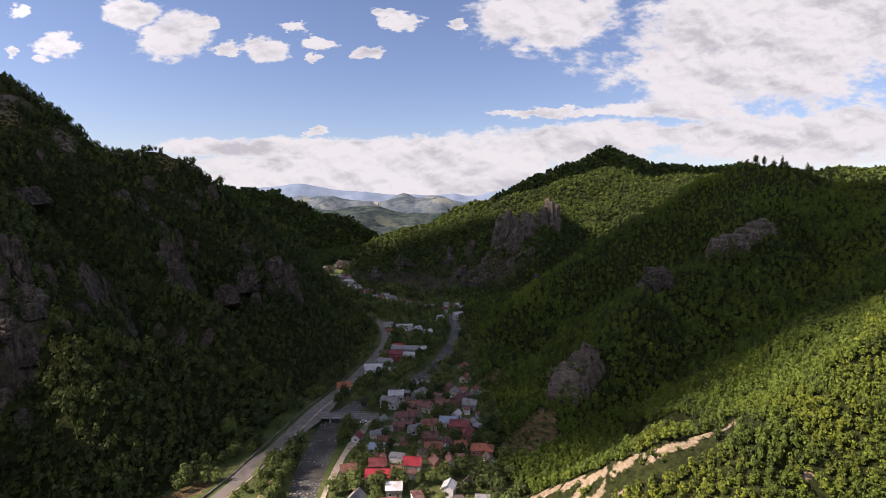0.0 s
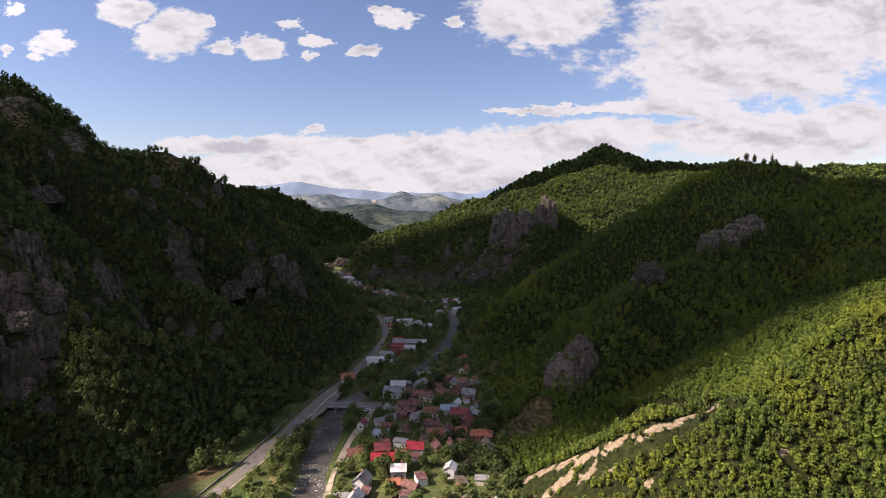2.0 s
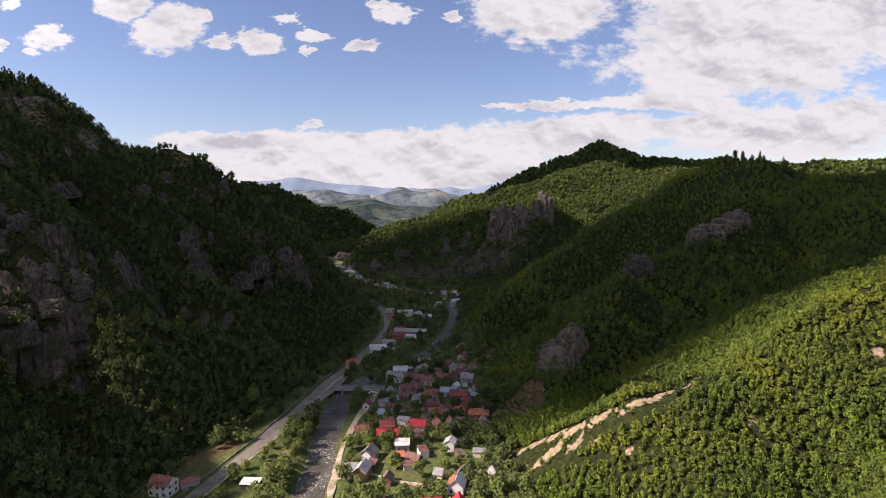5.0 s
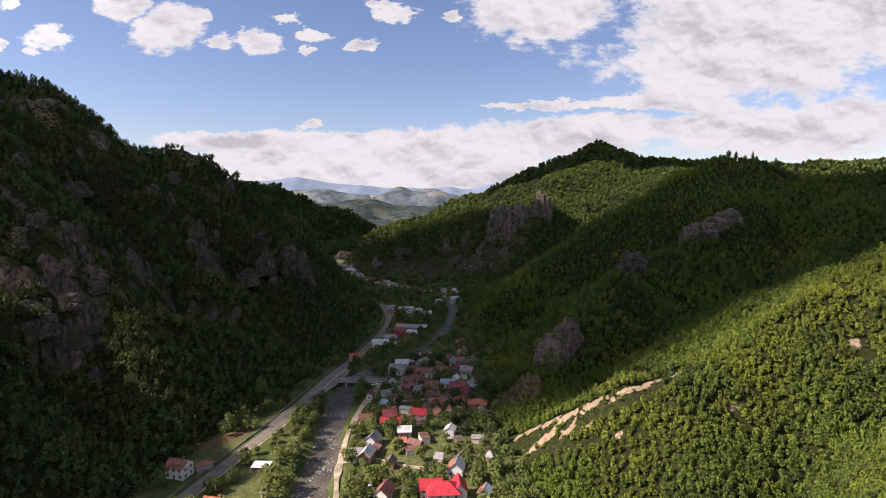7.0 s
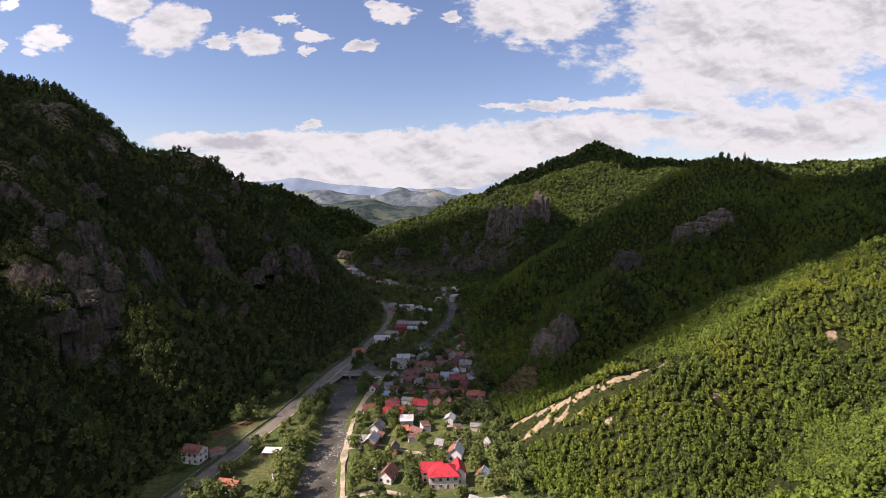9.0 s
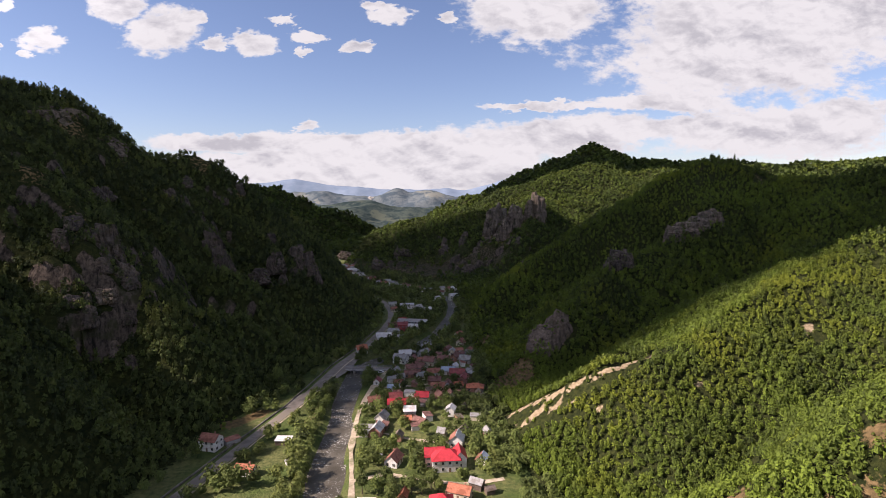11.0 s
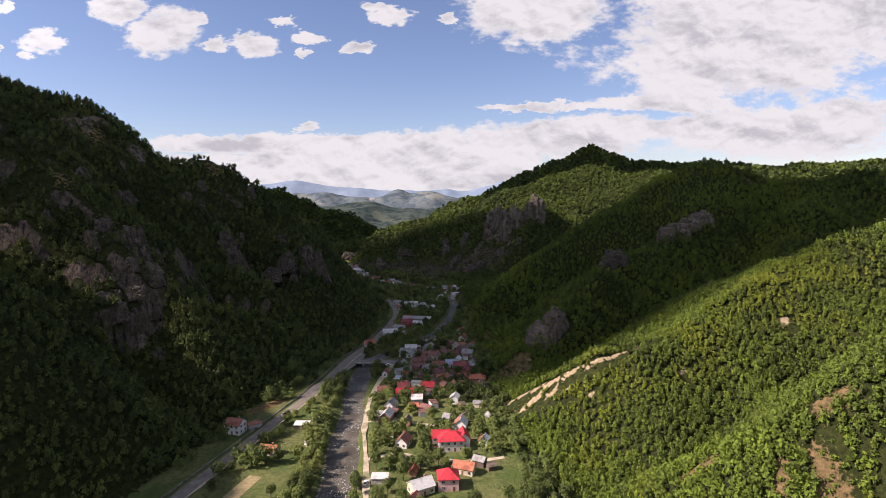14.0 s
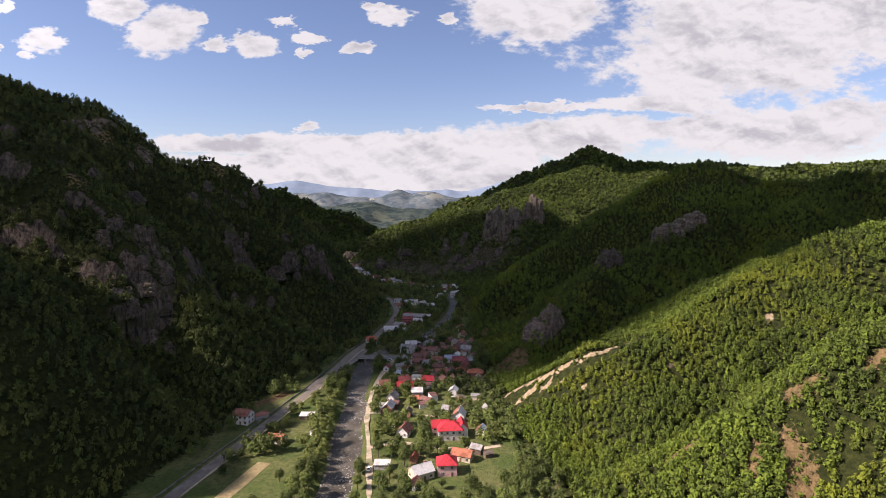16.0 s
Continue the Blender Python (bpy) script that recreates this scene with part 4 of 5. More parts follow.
house(16.5, 135, 20, 3.8, 3.0, 2.3, 1.0, "brown", "wood", "small leaning wooden shack", chimney=False, panes=False, name="shed")
house(15.5, 161, 70, 5.8, 4.6, 2.6, 1.6, "blue", "white", "small white house with a blue-grey metal roof", other="tile", chimney=False)
house(-15.5, 117.5, 28, 9.5, 7.4, 3.6, 2.5, "white", "cream", "house with a pale metal roof and cream walls")
house(-18.5, 109, 62, 5.4, 4.2, 2.5, 1.6, "tile", "white", "small outbuilding with a faded red roof", chimney=False, panes=False, name="shed")
house(-34, 126, -2, 7.2, 4.4, 2.5, 0.5, "white", "grey", "flat-roofed pale metal shed beside the lane", "lean", chimney=False, panes=False, name="shed")
house(-19.3, 132, 80, 4.6, 3.2, 2.4, 1.6, "orange", "brick", "small outbuilding with an orange tiled roof", chimney=False, panes=False, name="shed")
house(-28.6, 226, 0, 10.4, 6.0, 3.4, 2.0, "red", "cream", "long house with a bright red metal roof")
house(-20.5, 215, 2, 6.4, 6.0, 3.8, 1.9, "white", "grey", "grey house with a pale metal roof")
house(-35.5, 206, 70, 7.0, 5.6, 3.8, 2.4, "grey", "white", "white gabled house with a grey roof")
house(-36.5, 191, 78, 8.0, 5.6, 3.8, 2.4, "white", "brick", "brick gabled house with a pale metal roof")
house(-42.0, 191, 0, 6.4, 6.0, 3.4, 1.0, "grey", "grey", "low grey house with a shallow roof", "lean", chimney=False)
house(-42.5, 231, 12, 6.8, 5.4, 3.0, 2.2, "tile", "white", "white cottage with a dull red roof")
house(-30.0, 236, 8, 7.4, 5.6, 3.2, 2.3, "crimson", "brick", "brick house with a dark red roof")
house(-14.0, 237, -8, 8.0, 6.0, 3.2, 2.3, "red", "white", "white house with a red roof")
house(19.0, 251, -8, 10.5, 6.5, 3.0, 2.2, "orange", "brick", "house with a broad orange tiled roof at the wood's edge", "hip")
house(2.5, 215, 75, 5.6, 5.0, 4.0, 1.6, "white", "white", "small bleached white house among trees", chimney=False)
house(-21.0, 231, 0, 4.6, 4.0, 2.6, 1.7, "tile", "cream", "small cottage with a weathered tiled roof", chimney=False)
house(-22.0, 205.5, 5, 5.4, 4.2, 2.6, 1.6, "orange", "brick", "low outbuilding with an orange roof", chimney=False)
house(-14.5, 203, -35, 7.0, 4.2, 2.6, 1.7, "dull", "wood", "old barn with a patched dark roof", chimney=False, panes=False, name="barn")
# houses between the road and the river
house(-117.0, 178.5, -14, 9.0, 7.0, 5.4, 2.4, "tile", "white", "two-storey white house with a faded tile roof beside the road")
house(-108.5, 183.5, 40, 7.0, 4.0, 2.4, 0.5, "tile", "grey", "low garage with a rusty roof beside the road", "lean", chimney=False, panes=False, name="garage")
house(-91.5, 154, -12, 8.4, 5.0, 2.9, 1.7, "orange", "white", "low white house with an orange tiled roof in the meadow")
house(-82.5, 183, -3, 7.6, 4.6, 2.4, 0.5, "white", "wood", "open shed with a striped pale metal roof", "lean", chimney=False, panes=False, name="shed")
house(-73.5, 162.5, 35, 4.6, 3.2, 1.2, 1.5, "white", "white", "white tarpaulin shelter in the meadow", chimney=False, panes=False, door=False, name="tent")
# the middle village
for x, y, turn, w, d, h, rise, roof, wall, label in (
    (-29, 322, 4, 9, 6.5, 4.2, 2.0, "white", "white", "white house with a pale metal roof"),
    (-31.5, 310, -20, 10, 7, 4.2, 2.3, "grey", "white", "white house with a grey roof"),
    (-15, 325, 50, 9, 5.5, 3.4, 2.4, "grey", "grey", "grey house with a grey sheet roof"),
    (-10, 304, -25, 8, 6, 3.6, 2.6, "dull", "cream", "cream house with an old dark roof"),
    (-0.5, 307, 10, 8, 6, 3.4, 2.2, "dull", "brick", "brick house with an old dark roof"),
    (7, 328, 80, 6, 5, 3.2, 2.0, "grey", "cream", "cream house with a grey roof"),
    (9, 316, 65, 9, 5.6, 3.2, 2.3, "dull", "brick", "brick house with an old brown roof"),
    (16, 308, -20, 8, 6, 3.4, 2.4, "grey", "grey", "grey house with a grey sheet roof"),
    (7.5, 293, 60, 5, 4, 3.0, 1.6, "white", "white", "small house with a gleaming pale roof"),
    (3, 284, -8, 9.5, 5.6, 3.2, 2.0, "blue", "white", "white house with a blue-grey metal roof"),
    (9, 279, -10, 10, 6, 3.2, 2.2, "crimson", "brick", "brick house with a dark red metal roof"),
    (12.5, 268, 75, 9, 5.5, 3.0, 2.2, "crimson", "brick", "brick house with a dark red metal roof"),
    (-7.5, 280, 8, 8, 6, 3.2, 2.2, "tile", "white", "white house with a weathered tile roof"),
    (-23.5, 290, 20, 7, 5.5, 3.0, 2.1, "dull", "cream", "cream house with an old dark roof"),
    (-16.5, 291, -40, 8, 6, 3.2, 2.6, "dull", "grey", "grey house with a patched dark roof"),
    (-33.5, 284, 70, 6, 5, 3.0, 2.0, "grey", "grey", "small grey house with a sheet roof"),
    (-24, 278, 5, 6, 4.6, 2.8, 1.8, "dull", "brick", "small brick house with a dark roof"),
    (-15, 274, 30, 6.5, 5, 2.8, 2.0, "grey", "white", "white house with a grey roof"),
    (-4.5, 253, 4, 8.5, 6, 3.0, 2.1, "tile", "pink", "pink house with a weathered tile roof"),
    (2, 256, 82, 7, 5.4, 3.0, 2.1, "dull", "white", "white house with an old dark roof"),
    (8.5, 256, 15, 5.5, 4.5, 2.6, 1.8, "orange", "cream", "cream cottage with an orange roof"),
    (-6.5, 265, -5, 8, 5.5, 3.0, 2.0, "dull", "brick", "brick house with an old dark roof"),
    (-32.5, 253, 0, 7.5, 4.8, 2.6, 0.9, "blue", "white", "low house with a pale blue metal roof"),
    (-44, 265, 80, 5, 4.4, 2.6, 1.8, "crimson", "white", "small white house with a red roof"),
    (-64, 336, 20, 8, 6.5, 3.4, 2.8, "orange", "white", "white half-timbered house with an orange roof"),
    (15, 356, 60, 7, 5.5, 3.0, 2.4, "tile", "cream", "cream house with a red tile roof below the slope"),
    (14.5, 381, 40, 6.5, 5, 3.0, 2.2, "tile", "cream", "cream house with a red tile roof below the slope"),
    (-12.5, 354, 24, 12, 4.6, 2.8, 1.2, "grey", "grey", "long grey shed near the river"),
    (-49, 374, 5, 13, 5, 3.2, 1.4, "white", "white", "long white building with a pale metal roof"),
    (-51, 381, 5, 12, 5, 3.2, 1.4, "white", "white", "long white building with a pale metal roof"),
    (-43, 393, -20, 10, 6, 3.6, 2.0, "grey", "white", "white house with a grey sheet roof"),
    (-36.5, 374, 0, 6, 5, 3.0, 1.6, "grey", "white", "white house with a grey sheet roof"),
    (-30, 424, -8, 22, 8, 5.0, 2.0, "grey", "grey", "large grey works building with a sheet roof"),
    (-36, 406, 5, 9, 8, 6.5, 1.8, "crimson", "red", "tall dark red building"),
    (-45, 412, 5, 9, 7, 4.0, 2.0, "dull", "brick", "brick works building with a dark roof"),
    (-26, 410, -15, 9, 7, 3.4, 2.0, "white", "white", "white works building with a pale roof"),
    (-18, 430, 10, 8, 6, 3.0, 1.8, "white", "grey", "grey house with a pale roof"),
    (-38, 437, 5, 8, 6, 3.4, 1.8, "red", "white", "white house with a red roof"),
    (-37, 505, 5, 15, 6, 4.5, 1.6, "white", "white", "long white building with a pale roof"),
    (-24, 496, 40, 7, 7, 3.8, 2.4, "white", "white", "white house with a pale pyramid roof"),
    (-14, 490, 20, 7, 5, 3.0, 1.8, "white", "grey", "grey house with a pale roof"),
    (-50, 490, 20, 7, 5, 3.0, 1.8, "tile", "cream", "cream house with a tile roof"),
    (-54, 520, 10, 9, 5, 3.0, 1.8, "grey", "white", "white house with a grey roof"),
    (16, 565, 20, 10, 7, 5.0, 2.2, "white", "white", "white house with a pale roof"),
    (-4, 548, 30, 8, 6, 3.4, 2.2, "white", "white", "white house with a pale roof"),
):
    house(x, y, turn, w, d, h, rise, roof, wall, label, "lean" if rise < 1.0 else "gable", chimney=w < 11)
# sheds and lean-tos between the houses
yard = random.Random(21)
SHEDS = {"dull": "low shed with an old dark roof between houses", "tile": "small outbuilding with a weathered tile roof", "brown": "small brown-roofed wooden shed between houses", "grey": "low shed with a rusted grey sheet roof"}
for k in range(260):
    x, y = yard.uniform(-44, 24), yard.uniform(184, 340)
    w, d = yard.uniform(3.6, 6.8), yard.uniform(3.0, 4.6)
    if any(math.hypot(x - fx, y - fy) < 0.85 * fr + 0.42 * math.hypot(w, d) for fx, fy, fr in FOOTPRINTS) or valley_edge(np.array(x), np.array(y)) > -2:
        continue
    at = np.array(x), np.array(y)
    if yard.random() < (0.15 if y > 235 else 0.72) or along(LANE, *at)[0] < 6 or along(STREET, *at)[0] < 6.5 or along(RIVER, *at)[0] < 15:
        continue
    roof = yard.choice(("dull", "dull", "tile", "brown", "grey"))
    lean = yard.random() < 0.3
    house(x, y, yard.uniform(-30, 30) + 90 * (k % 2), w, d, yard.uniform(2.3, 3.0), 0.7 if lean else yard.uniform(1.3, 1.9), roof, yard.choice(("wood", "brick", "grey", "cream", "white")), SHEDS[roof],
          "lean" if lean else "gable", chimney=False, panes=False, name="shed")
# the long row of houses under the crags
town = random.Random(11)
ROW = [(-168, 880), (-132, 780), (-102, 708), (-62, 655), (-28, 622), (16, 610)]
for (ax, ay), (bx, by) in zip(ROW, ROW[1:]):
    length = math.hypot(bx - ax, by - ay)
    for k in range(int(length / 3.2)):
        s = town.random()
        x, y = ax + (bx - ax) * s + town.uniform(-9, 9), ay + (by - ay) * s + town.uniform(-9, 9)
        if any(math.hypot(x - fx, y - fy) < fr + 3.2 for fx, fy, fr in FOOTPRINTS):
            continue
        roof = town.choice(("white", "grey", "dull", "tile", "dull", "grey"))
        house(x, y, town.uniform(-40, 60), town.uniform(6, 10), town.uniform(4.5, 6.5), town.uniform(3, 5), town.uniform(1.6, 2.6), roof, town.choice(("white", "white", "cream", "grey")),
              {"white": "far pale-roofed village house", "grey": "far grey-roofed village house", "dull": "far dark-roofed village house", "tile": "far tile-roofed village house"}[roof], chimney=False, door=False, panes=False)


# the first houses of the town beyond the gorge
for k in range(14):
    x, y = -112 + town.uniform(-70, 60), 1720 + town.uniform(-110, 120)
    house(x, y, town.uniform(0, 180), town.uniform(12, 24), town.uniform(8, 12), town.uniform(5, 9), town.uniform(2.5, 4), town.choice(("white", "grey")), "white", "far white house in the plain beyond the gorge", chimney=False, door=False, panes=False)


def ruin(x, y, z):
    """Broken walls on the crag."""
    ob = new("ruin")
    ob.matrix_basis = pose(x, y, z, 0, 0, 12)
    tagged(ob, "pale broken stone walls on top of the crag", "ruin")
    for cx, cy, sx, sy, tall in ((-11, 0, 7, 3, 4), (-2, 1, 9, 2, 3), (8, 0, 6, 4, 4.5), (3, 4, 16, 1.5, 2.5)):
        bm = bmesh.new()
        box(bm, cx, cy, tall / 2 - 5, sx, sy, tall + 10, 0.3)
        for v in bm.verts:
            v.co += Vector((noise.noise(v.co), noise.noise(v.co + Vector((5, 0, 0))), noise.noise(v.co + Vector((0, 5, 0))))) * 0.8
        part("wall", bm, M_OLDWALL, ob)


ruin(108, 866, 92)


def bridge():
    ob = new("bridge")
    ob.matrix_basis = pose(-54, 295, floor_at(295), 0, 0, -3)
    tagged(ob, "concrete road bridge with steel railings over the river", "bridge")
    bm = bmesh.new()
    box(bm, 0, 0, 0.55, 34, 6.6, 0.9, 0.06)
    part("deck", bm, M_CONCRETE, ob)
    bm = bmesh.new()
    box(bm, 0, 0, 1.02, 33.8, 5.4, 0.05)
    part("roadway", bm, M_ROAD, ob)
    for x in (-9.5, 0, 9.5):
        bm = bmesh.new()
        box(bm, x, 0, -1.9, 1.2, 5.6, 4.0, 0.1)
        part("pier", bm, M_CONCRETE, ob)
    for y in (-3.1, 3.1):
        bm = bmesh.new()
        box(bm, 0, y, 2.05, 33.6, 0.12, 0.12)
        box(bm, 0, y, 1.55, 33.6, 0.08, 0.08)
        rail = part("railing", bm, M_METAL, ob)
        for k in range(13):
            bm = bmesh.new()
            box(bm, -16.6 + k * 2.77, y, 1.5, 0.14, 0.14, 1.1)
            part("post", bm, M_METAL, rail)
    FOOTPRINTS.append((-66, 295, 8))
    FOOTPRINTS.append((-42, 294, 7))


bridge()
WALLSIDE = [(-129.5, 96, 0), (-118.5, 137, 0), (-105.5, 188, 0), (-94.5, 229, 0), (-81.5, 304, 0), (-70.5, 346, 0), (-60.5, 408, 0)]


def roadside_wall():
    """Low retaining wall along the foot of the slope."""
    bm = bmesh.new()
    last = None
    for (ax, ay, _), (bx, by, _) in zip(WALLSIDE, WALLSIDE[1:]):
        n = max(1, int(math.hypot(bx - ax, by - ay) / 6))
        for k in range(n):
            x, y = ax + (bx - ax) * k / n, ay + (by - ay) * k / n
            z = float(floor_at(y)) + 1.1 + 0.35 * noise.noise(Vector((x * 0.2, y * 0.2, 0)))
            ring = [bm.verts.new(c) for c in ((x - 0.3, y, z), (x + 0.3, y, z - 0.05), (x + 0.42, y, z - 2.2), (x - 0.3, y, z - 2.2))]
            if last:
                for m in range(4):
                    bm.faces.new((last[m], last[(m + 1) % 4], ring[(m + 1) % 4], ring[m]))
            last = ring
    ob = new("retaining_wall", to_mesh("retaining_wall", bm, M_OLDWALL))
    tagged(ob, "low stained concrete wall along the road's uphill side", "wall", kind="structure")


roadside_wall()
tagged(ribbon("road_shoulder", [(x + 4.0, y, 0) for x, y, _ in ROAD[1:9]], 0.55, lambda x, y: floor_at(y) + 0.58, M_DIRT, 3.0, 0.4, 12), "pale gravel shoulder of the road", "road", kind="structure")


def car_meshes():
    bm = bmesh.new()
    box(bm, 0, 0, 0.62, 4.1, 1.7, 0.62, 0.16)
    body = to_mesh("body", bm, tint("white_car_paint", (0.75, 0.75, 0.74), 0.3, 0.05))
    bm = bmesh.new()
    made = box(bm, -0.2, 0, 1.16, 2.3, 1.5, 0.55)
    for v in made["verts"]:
        if v.co.z > 1.2:
            v.co.x = -0.2 + (v.co.x + 0.2) * 0.7
            v.co.y *= 0.85
    cabin = to_mesh("cabin", bm, M_GLASS)
    bm = bmesh.new()
    box(bm, -0.2, 0, 1.45, 1.66, 1.3, 0.06, 0.02)
    top = to_mesh("car_roof", bm, body.materials[0])
    bm = bmesh.new()
    bmesh.ops.create_cone(bm, cap_ends=True, segments=16, radius1=0.32, radius2=0.32, depth=0.2, matrix=pose(0, 0, 0, 90))
    return body, cabin, top, to_mesh("wheel", bm, tint("tyre", (0.03, 0.03, 0.03), 0.9, 0.1))


CAR = car_meshes()


def car(x, y, turn, label):
    ob = new("car")
    ob.matrix_basis = pose(x, y, float(height(x, y)) + 0.16, 0, 0, turn)
    tagged(ob, label, "car", group="parked cars")
    for name, me in zip(("body", "cabin", "car_roof"), CAR):
        part(name, me, None, ob)
    for dx in (-1.3, 1.3):
        for dy in (-0.8, 0.8):
            part("wheel", CAR[3], None, ob, at=pose(dx, dy, 0.32))


car(-32, 170, 85, "white car parked on the grass beside a cottage")
car(-40, 124, 80, "white car parked beside the gravel lane")
car(-44, 287, 20, "white car parked near the bridge")

# ---- woods ----
rng = np.random.default_rng(5)


def crown_shape(seed, lobes, leaves, size, tall=1.0):
    """Unit crown, 1 wide and 1 high with its foot at 0: sprays of leaves set round several uneven lobes."""
    r = np.random.default_rng(seed)
    verts = []
    centres = []
    for n in range(lobes):
        a = n * 2.4 + r.uniform(0, 1.2)
        reach = 0.0 if n == 0 else r.uniform(0.12, 0.24) if lobes > 8 else r.uniform(0.14, 0.3)
        centres.append((reach * math.cos(a), reach * math.sin(a), 0.68 if n == 0 else r.uniform(0.25, 0.6), r.uniform(0.2, 0.31) * (1.15 if n == 0 else 1)))
    for n in range(leaves):
        x, y, z, rad = centres[n % lobes]
        way = r.normal(size=3)
        way[2] = abs(way[2]) if r.uniform() < 0.85 else way[2]
        way /= np.linalg.norm(way)
        at = np.array([x, y, z]) + way * rad * r.uniform(0.7, 1.12) * (1, 1, 1.1)
        face = way + 0.36 * r.normal(size=3) + (0, 0, 0.2)
        face /= np.linalg.norm(face)
        side = np.cross(face, r.normal(size=3))
        side /= np.linalg.norm(side)
        rise = np.cross(face, side)
        s = size * r.uniform(0.65, 1.35)
        for b in (0.0, 2.1, 4.2):
            b += r.uniform(-0.5, 0.5)
            verts.append(at + s * (math.cos(b) * side + math.sin(b) * rise) * r.uniform(0.7, 1.25))
    # a dim heart that closes the crown
    heart = [np.array([0.25 * math.cos(a), 0.25 * math.sin(a), 0.3]) for a in (0.3, 1.9, 3.4, 5.0)]
    for a, b in zip(heart, heart[1:] + heart[:1]) if leaves > 30 else ():
        verts += [a, b, np.array([0, 0, 0.66])]
    v = np.array(verts)
    v[:, 2] = np.clip(v[:, 2], 0.02, None)
    return v, np.arange(len(v)).reshape(-1, 3)


def plant(name, places, width, tall, shapes, material, label, sink=0.0, level=None, mean=0.45, vary=0.24):
    """Many trees in one mesh. places: x, y; width, tall: arrays."""
    n = len(places)
    z = height(places[:, 0], places[:, 1]) if level is None else level
    pick, turn = rng.integers(len(shapes), size=n), rng.uniform(0, 6.283, n)
    tones = np.clip(rng.normal(mean, vary, n) + 0.55 * fbm(places[:, 0], places[:, 1], 45, 3, 52), 0, 1)
    verts, faces, tone, at = [], [], [], 0
    for k, (sv, sf) in enumerate(shapes):
        own = np.where(pick == k)[0]
        c, s = np.cos(turn[own])[:, None], np.sin(turn[own])[:, None]
        w, t = width[own][:, None], tall[own][:, None]
        v = np.stack([places[own, 0][:, None] + w * (c * sv[:, 0] - s * sv[:, 1]), places[own, 1][:, None] + w * (s * sv[:, 0] + c * sv[:, 1]),
                      z[own][:, None] + t * (sv[:, 2] - sink)], -1)
        verts.append(v.reshape(-1, 3))
        faces.append((sf[None] + (np.arange(len(own)) * len(sv))[:, None, None] + at).reshape(-1, 3))
        tone.append(np.repeat(tones[own], len(sv)))
        at += len(own) * len(sv)
    ob = new(name, mesh_from(name, np.concatenate(verts), np.concatenate(faces), material, np.concatenate(tone)))
    return tagged(ob, label, "forest", kind="stuff")


def scatter(x0, x1, y0, y1, spacing, keep):
    xs, ys = np.meshgrid(np.arange(x0, x1, spacing), np.arange(y0, y1, spacing))
    p = np.stack([xs.ravel(), ys.ravel()], 1) + rng.uniform(-0.46, 0.46, (xs.size, 2)) * spacing
    return p[keep(p[:, 0], p[:, 1])]


def clear_of(x, y, margin=1.0):
    """True away from rocks, houses, ways and water."""
    ok = np.ones(np.shape(x), bool)
    for rx, ry, r in ROCK_SPOTS:
        ok &= np.hypot(x - rx, y - ry) > r * (0.55 + 0.6 * fbm(x, y, 8, 2, 44))
    for rx, ry, r in FOOTPRINTS:
        ok &= np.hypot(x - rx, y - ry) > r + 0.4 + margin
    for line, half in ((ROAD, 5.5), (LANE, 2.6), (STREET, 3.2), (BYWAY, 2.0), (SPUR, 1.8), (TRACK, 1.8)):
        ok &= along(line, x, y)[0] > half + margin
    d, half = along(RIVER, x, y)
    ok &= d > half + 0.8 + margin
    d, _ = along([(-92, 226, 0), (-80, 262, 0), (-72, 292, 0)], x, y)
    ok &= d > 6
    ok &= spread(BARE, x, y, 2.0) < 0.45 + 0.3 * fbm(x, y, 6, 2, 33)
    ok &= (spread(BARE, x + 1, y + 4, 2.0) < 0.5) & (spread(BARE, x + 1, y + 8, 2.0) < 0.6)
    ok &= spread(EARTH, x, y, 6.0) < 0.6 + 1.2 * fbm(x, y, 9, 2, 34)
    return ok


def wooded(x, y):
    """True where the forest stands: off the valley floor, the crags and the ways."""
    return (valley_edge(x, y) > 4 + 10 * fbm(x, y, 30, 2, 60)) & clear_of(x, y) & (bare_cliff(x, y) < 0.5 + 0.5 * fbm(x, y, 7, 2, 66))


def near_view_zone(x, y):
    # last term is the camera's view wedge; only coarse trees stand outside it
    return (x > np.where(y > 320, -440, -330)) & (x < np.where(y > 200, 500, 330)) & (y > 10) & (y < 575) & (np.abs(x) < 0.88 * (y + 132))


CLOSE = [crown_shape(60 + s, 5, 58, 0.135) for s in range(10)]
NEAR = [crown_shape(s, 5, 40, 0.168) for s in range(10)]
MID = [crown_shape(20 + s, 4, 18, 0.29) for s in range(8)]
FAR = [crown_shape(40 + s, 3, 12, 0.38) for s in range(6)]
GARDEN = [crown_shape(140 + s, 9, 190, 0.088) for s in range(8)]
WOODS = "dense mixed broadleaf forest on steep slopes"


def close_zone(x, y):
    return (x > 0) & (y > 10) & (y < 290) & (x < 240)


p = scatter(0, 260, 10, 300, 2.42, lambda x, y: wooded(x, y) & close_zone(x, y))
w = rng.uniform(2.5, 4.3, len(p)) * (1 + 0.35 * fbm(p[:, 0], p[:, 1], 40, 2, 50))
# mean tone raised: sunlight on this slope is partly put into the leaves
plant("forest", p, w, w * rng.uniform(1.1, 1.7, len(p)), CLOSE, M_LEAF, WOODS, 0.05, mean=0.56, vary=0.17)


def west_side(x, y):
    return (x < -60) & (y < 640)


p = scatter(-440, 500, 10, 575, 3.38, lambda x, y: ~close_zone(x, y) & near_view_zone(x, y) & wooded(x, y))
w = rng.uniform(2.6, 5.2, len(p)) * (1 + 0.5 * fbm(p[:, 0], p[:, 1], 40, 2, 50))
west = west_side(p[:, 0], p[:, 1])
